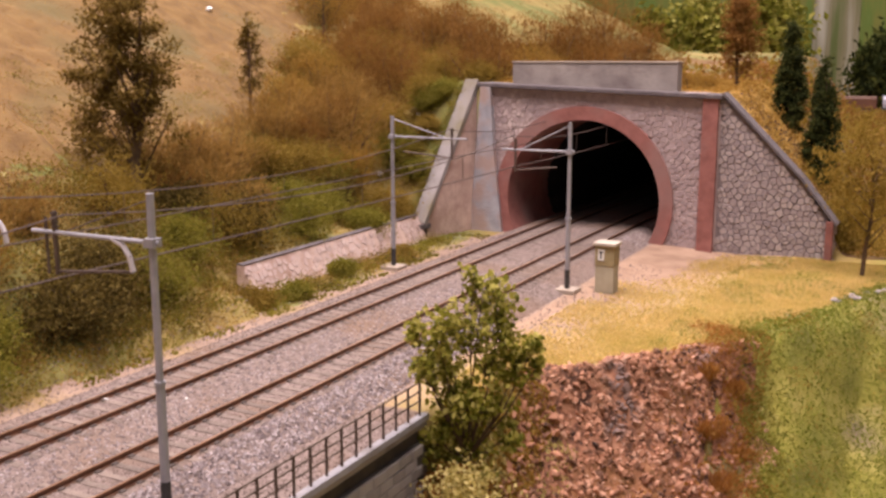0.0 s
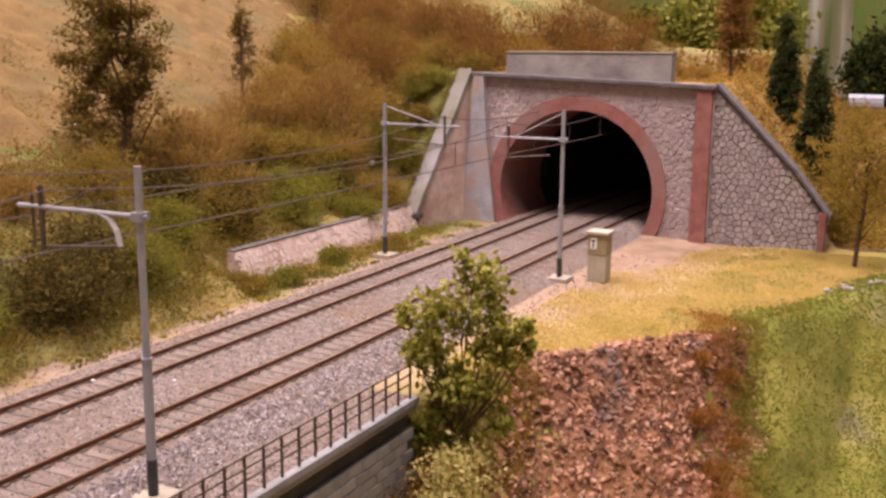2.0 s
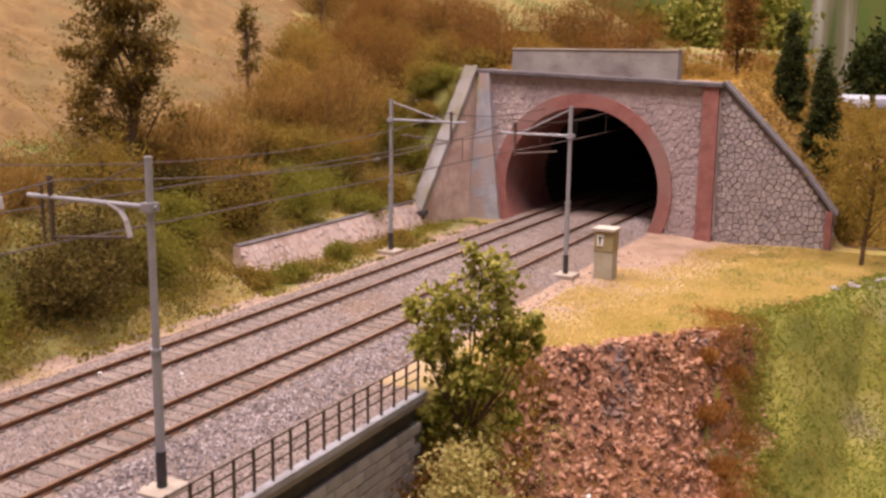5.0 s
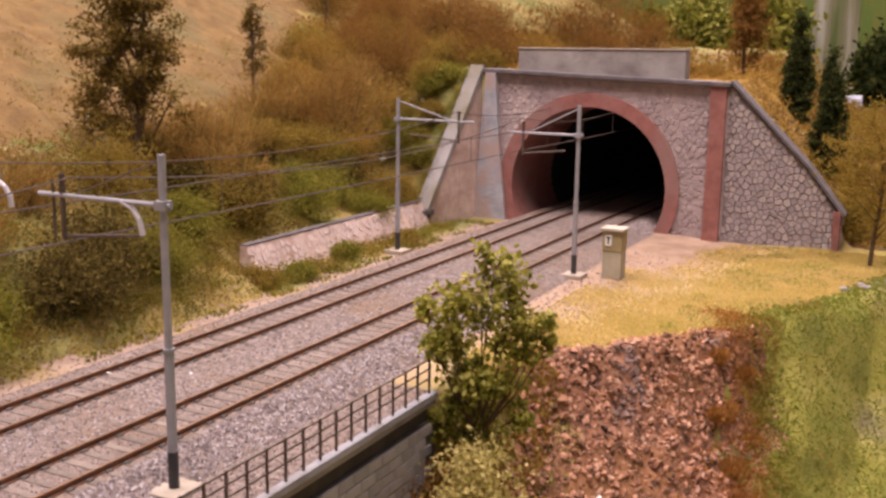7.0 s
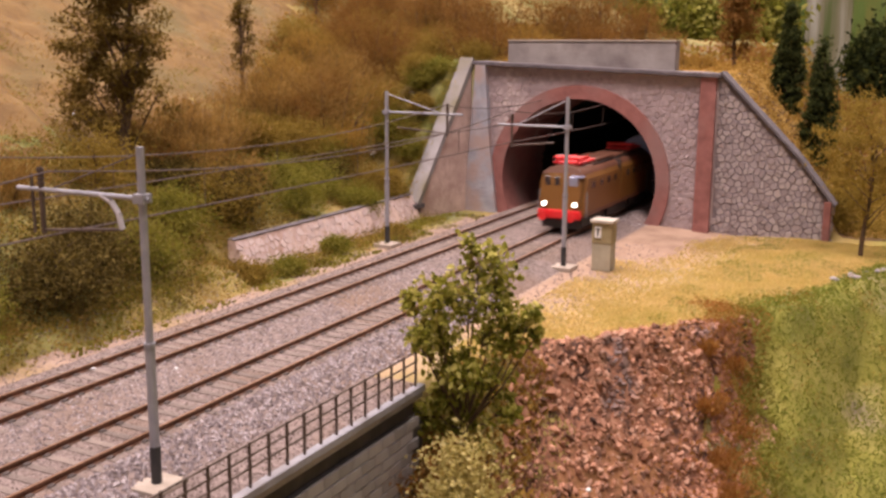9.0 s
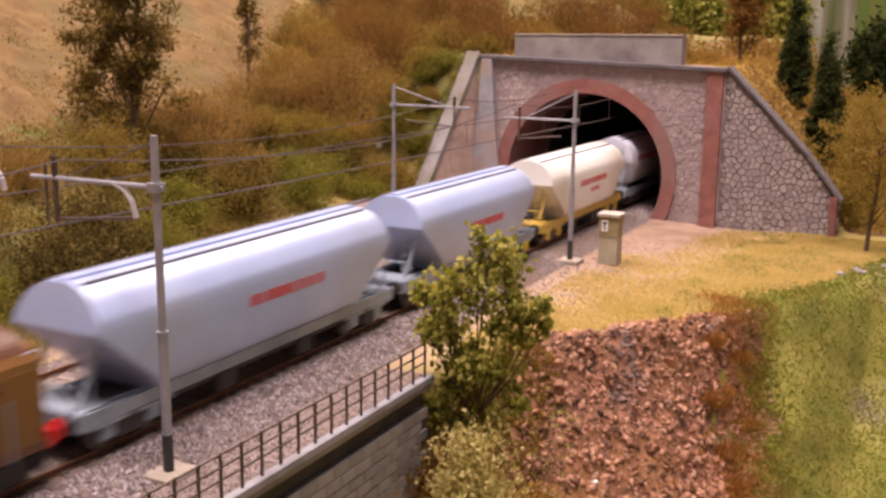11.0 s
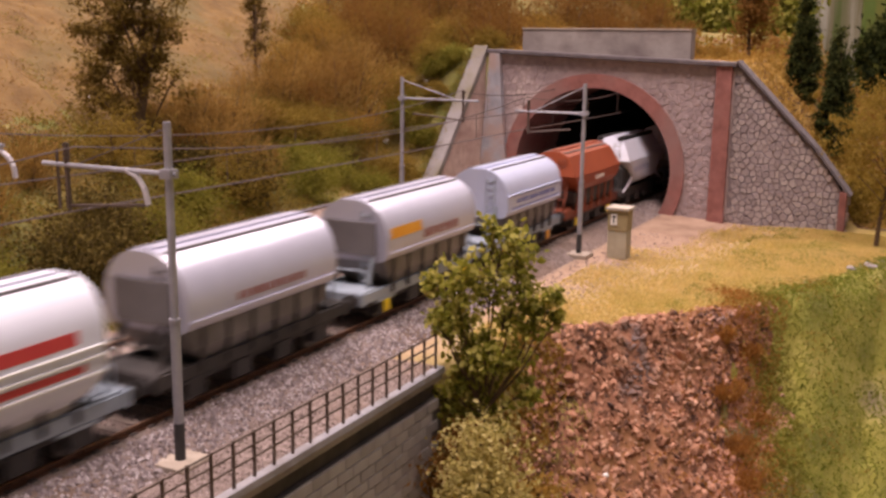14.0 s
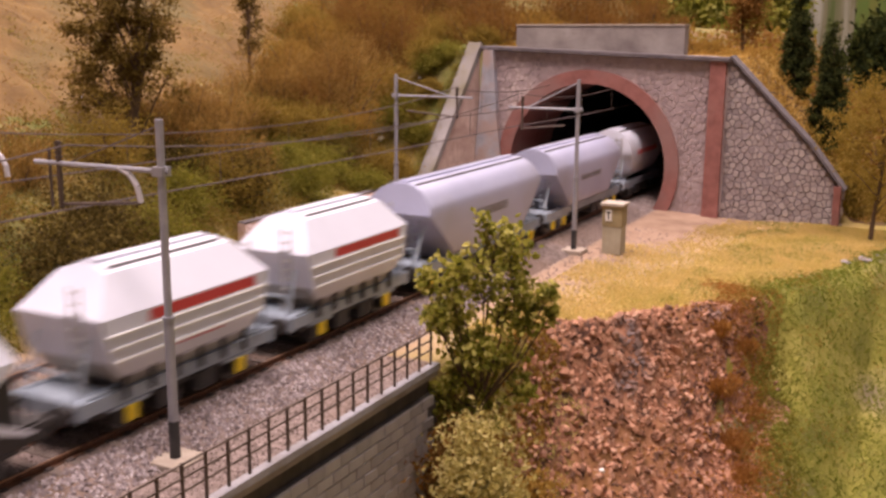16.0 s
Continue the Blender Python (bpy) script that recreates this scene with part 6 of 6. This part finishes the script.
def loco():
    mid = -474.5
    t = thing("electric_locomotive", at(0, mid, 0), "brown electric locomotive with red pantographs and lit headlamps", "locomotive")
    low = [(14.5, 10.5), (16.4, 12), (16.6, 31)]
    rake = [(8, 0), (20, 0.4), (31, 2.6), (42, 5)]
    body = low + [(16.2, 34), (14.2, 37)]
    roofp = fine([(14.6, 36.6), (12.5, 39), (8, 41.2), (0, 42.2)])
    for a, b in ((-76, -0.7), (0.7, 76)):
        bm = bmesh.new()
        hull(bm, body + [(0, 37.2)], a, b, rake if a < -50 else [(8, 0), (40, 0)])
        ends = [e for e in bm.edges if abs(abs(e.verts[0].co.y) - 76) < 6 and abs(abs(e.verts[1].co.y) - 76) < 6 and abs(e.verts[0].co.x) > 13 and e.verts[0].co.x * e.verts[1].co.x > 0]
        bmesh.ops.bevel(bm, geom=ends, offset=3.2, segments=3, affect="EDGES")
        part("body", bm, M["loco_tan"], t)
        bm = bmesh.new()
        hull(bm, roofp, a + 4.6 if a < -50 else a, b - 4.6 if b > 50 else b, [(36, -1.0 if a < -50 else 0), (42.2, 1.5 if a < -50 else 0.5)])
        part("roof", bm, M["loco_dark"], t, "dark chestnut roof")
    bm = bmesh.new()
    box(bm, -15.6, 15.6, -0.9, 0.9, 9, 40)
    part("body_joint", bm, M["black"], t, "black joint between the body halves")
    bm = bmesh.new()
    box(bm, -9.5, 9.5, -36, 1, 41, 43.2, 1.0)
    box(bm, -9.5, 9.5, 3, 36, 40.6, 42.2, 0.8)
    part("roof_hood", bm, M["loco_dark"], t)
    for s in (-1, 1):
        bm = bmesh.new()
        box(bm, min(s * 10.5, s * 11.1), max(s * 10.5, s * 11.1), -45, 45, 40.2, 41.0)
        part("roof_rail", bm, M["black"], t)
    # cab windows and lamps at both ends
    for e in (-1, 1):
        for x, w in ((-9.8, 3.6), (-3.2, 3.4), (8.2, 6.2)):
            bm = bmesh.new()
            box(bm, x - w / 2, x + w / 2, -0.5, 0.5, -3, 3, 0.5)
            part("cab_window", bm, M["glass"] if x < 0 else M["pale_glass"], t, "dark cab window" if x < 0 else "pale reflecting cab window", m=at(0, e * 73.7, 31, -11 * e if e > 0 else 11 * 1, 0, 0))
        bm = bmesh.new()
        box(bm, 5.5, 15, e * 71.6 - 2, e * 71.6 + 2, 35, 36.2, 0.3)
        part("sun_shade", bm, M["w_grey"], t, "pale shade over the cab window")
        for x in (-10.8, 10.8):
            bm = bmesh.new()
            rod(bm, (x, e * 75.4, 18.4), (x, e * 77.2, 18.4), 1.7, 16)
            lamp = part("headlamp", bm, M["loco_dark"], t)
            if e < 0:
                bm = bmesh.new()
                rod(bm, (x, e * 77.2, 18.4), (x, e * 77.8, 18.4), 1.15, 16)
                part("lens", bm, M["lamp"], lamp, "lit white headlamp lens")
        bm = bmesh.new()
        box(bm, -15.4, 15.4, e * 76.6 - 1.2, e * 76.6 + 1.2, 9, 14.6, 1.0)
        part("buffer_beam", bm, M["loco_red"], t, "bright red buffer beam")
        for x in (-10, 10):
            bm = bmesh.new()
            rod(bm, (x, e * 77, 11), (x, e * 81.5, 11), 1.3, 10)
            rod(bm, (x, e * 81.5, 11), (x, e * 82.2, 11), 3.0, 16)
            part("buffer", bm, M["loco_red"], t)
        bm = bmesh.new()
        box(bm, -13, 13, e * 74 - 1, e * 74 + 1, 3, 8, 0.3)
        part("rail_guard", bm, M["w_dark"], t)
        # folded pantograph
        p0 = e * 52
        bm = bmesh.new()
        for x in (-8, 8):
            rod(bm, (x, p0 - 13, 43), (x, p0 + 13, 43), 0.9, 6)
        for y in (-13, -4, 4, 13):
            rod(bm, (-9.5, p0 + y, 43.2), (9.5, p0 + y, 43.2), 0.9, 6)
        box(bm, -8, 8, p0 - 10, p0 + 10, 41.8, 42.8)
        panto = part("pantograph", bm, M["loco_red"], t, "folded red pantograph")
        for x in (-8, 8):
            bm = bmesh.new()
            rod(bm, (x * 0.9, p0 - 14, 44.4), (x * 0.5, p0 + 14, 44.8), 0.8, 6)
            part("lower_arm", bm, M["loco_red"], panto)
            bm = bmesh.new()
            rod(bm, (x * 0.6, p0 + 14, 45), (x * 0.9, p0 - 12, 45.8), 0.7, 6)
            part("upper_arm", bm, M["loco_red"], panto)
        for y in (-11, -7):
            bm = bmesh.new()
            rod(bm, (-10, p0 + y, 46.2), (10, p0 + y, 46.2), 0.9, 6)
            part("collector_strip", bm, M["loco_red"], panto)
        for x in (-6, 6):
            for y in (-8, 8):
                bm = bmesh.new()
                rod(bm, (x, p0 + y, 39.4), (x, p0 + y, 43), 0.8, 6)
                part("insulator", bm, M["loco_red"], panto)
    for s in (-1, 1):
        for y in (-58, -42, -28, -14, 14, 28, 42, 58):
            bm = bmesh.new()
            box(bm, s * 16.55 - 0.2, s * 16.55 + 0.2, y - 2.4, y + 2.4, 27.5, 31.5, 0.15)
            part("side_window", bm, M["glass"], t)
        for y in (-67, 67):
            bm = bmesh.new()
            box(bm, s * 16.6 - 0.15, s * 16.6 + 0.15, y - 3, y + 3, 12.5, 32, 0.1)
            part("cab_door", bm, M["loco_tan"], t)
            bm = bmesh.new()
            rod(bm, (s * 17, y - 4, 10), (s * 17, y - 4, 26), 0.3, 5)
            part("handrail", bm, M["w_frame"], t)
        bm = bmesh.new()
        box(bm, s * 16.5 - 0.3, s * 16.5 + 0.3, -74, 74, 10.4, 12.8)
        part("lower_band", bm, M["loco_dark"], t, "dark chestnut lower band")
    for c in (-50, 0, 50):
        bm = bmesh.new()
        for s in (-1, 1):
            box(bm, s * 12.5 - 1.4, s * 12.5 + 1.4, c - 20, c + 20, 3, 8.6, 0.4)
        box(bm, -10, 10, c - 14, c + 14, 4, 8.4)
        bogie = part("bogie", bm, M["w_dark"], t)
        for y in (-11.5, 11.5):
            wheelset(bogie, c + y, r=6.2)
    for ob in t.children_recursive:
        if ob.parent == t:
            ob.data.transform(Matrix.Diagonal((0.9, 1, 0.96, 1)))
        elif not ob.name.startswith("wheelset"):
            ob.data.transform(Matrix.Diagonal((0.9, 1, 0.96, 1)))
    VEHICLES.append((t, mid))


loco()


# ---- the short train on the level line in the distance ----
FAR_Z = -15.0
FAR = []


def far_y(x):
    return 2575 + 0.1 * max(0.0, x)


def level_line():
    t = thing("railway_track", Matrix(), "distant brown track on a low bank", "track", "tracks")
    xs = [-1300 + 50 * k for k in range(53)]
    for name, lo, hi, z0, z1, mat in (("ballast_bed", -34, 34, -8, -2.2, "ballast_bed"), ("rail", -8.8, -7.6, -2.3, 0, "rail_side"), ("rail", 7.6, 8.8, -2.3, 0, "rail_side")):
        bm = bmesh.new()
        rows = [[bm.verts.new((x, far_y(x) + a, FAR_Z + z)) for a, z in ((lo, z0), (hi, z0), (hi, z1), (lo, z1))] for x in xs]
        for p, q in zip(rows, rows[1:]):
            for k in range(4):
                bm.faces.new((p[k], p[(k + 1) % 4], q[(k + 1) % 4], q[k]))
        part(name, bm, M[mat], t)


def far_vehicle(name, label, category, offset, length, body, mat):
    """A small vehicle that runs along x; body: outline (y, z) of its cross-section."""
    x = -72 + offset
    t = thing(name, at(x, far_y(x), FAR_Z), label, category, "distant train")
    bm = bmesh.new()
    h = length / 2 - 4
    ring = [(y, z) for y, z in body] + [(-y, z) for y, z in body[::-1]]
    rows = [[bm.verts.new((s * (h - k * 4), y * (1 - 0.12 * k), z)) for y, z in ring] for s, k in ((-1, 1), (-1, 0), (1, 0), (1, 1))]
    for p, q in zip(rows, rows[1:]):
        for k in range(len(ring)):
            bm.faces.new((p[k], p[(k + 1) % len(ring)], q[(k + 1) % len(ring)], q[k]))
    bm.faces.new(rows[0][::-1])
    bm.faces.new(rows[-1])
    bmesh.ops.recalc_face_normals(bm, faces=bm.faces)
    part("body", bm, mat, t)
    bm = bmesh.new()
    box(bm, -length / 2 + 1, length / 2 - 1, -12, 12, 9, 13, 0.5)
    part("underframe", bm, M["w_dark"], t)
    for u in (-0.34, -0.22, 0.22, 0.34):
        for y in (-8.2, 8.2):
            bm = bmesh.new()
            rod(bm, (u * length, y - 1, 5.6), (u * length, y + 1, 5.6), 5.5, 14)
            part("wheel", bm, M["wheel"], t)
    FAR.append((t, offset))
    return t


level_line()
engine = far_vehicle("electric_locomotive", "distant brown and cream locomotive with lit headlamps", "locomotive", 50, 98, [(14, 11), (15, 14), (15, 34), (11, 40)], M["loco_dark"])
for y in (-9, 9):
    bm = bmesh.new()
    rod(bm, (-49, y, 22), (-44, y, 22), 2.0, 12)
    part("headlamp", bm, M["lamp"], engine, "lit white headlamp")
for k, key in enumerate(("w_silver", "w_white", "w_silver")):
    far_vehicle("hopper_wagon", "distant pale grey hopper wagon" if key == "w_silver" else "distant white hopper wagon", "wagon", 146 + 88 * k, 84, [(10, 13), (15, 22), (15, 33), (9, 41)], M[key])


def motions():
    times = [0, 0.1] + [0.5 * k for k in range(1, 32)] + [15.9, 16]
    for ob, station in VEHICLES:
        rows = []
        for t in times:
            p, d = on_line(station - SPEED * (t - CLOCK))
            rows.append((t, at(p.x, p.y, 0, 0, 0, math.degrees(math.atan2(-d.x, d.y)))))
        walk(ob, rows)
    # the distant train draws away slowly to the left
    for t, offset in FAR:
        rows = []
        for k in range(17):
            gone = 24 * k + 2.6 * min(k, 8) ** 2 + 42 * max(0, k - 8)
            x = -72 + offset - gone
            rows.append((k, at(x, far_y(x), FAR_Z)))
        walk(t, rows)


motions()
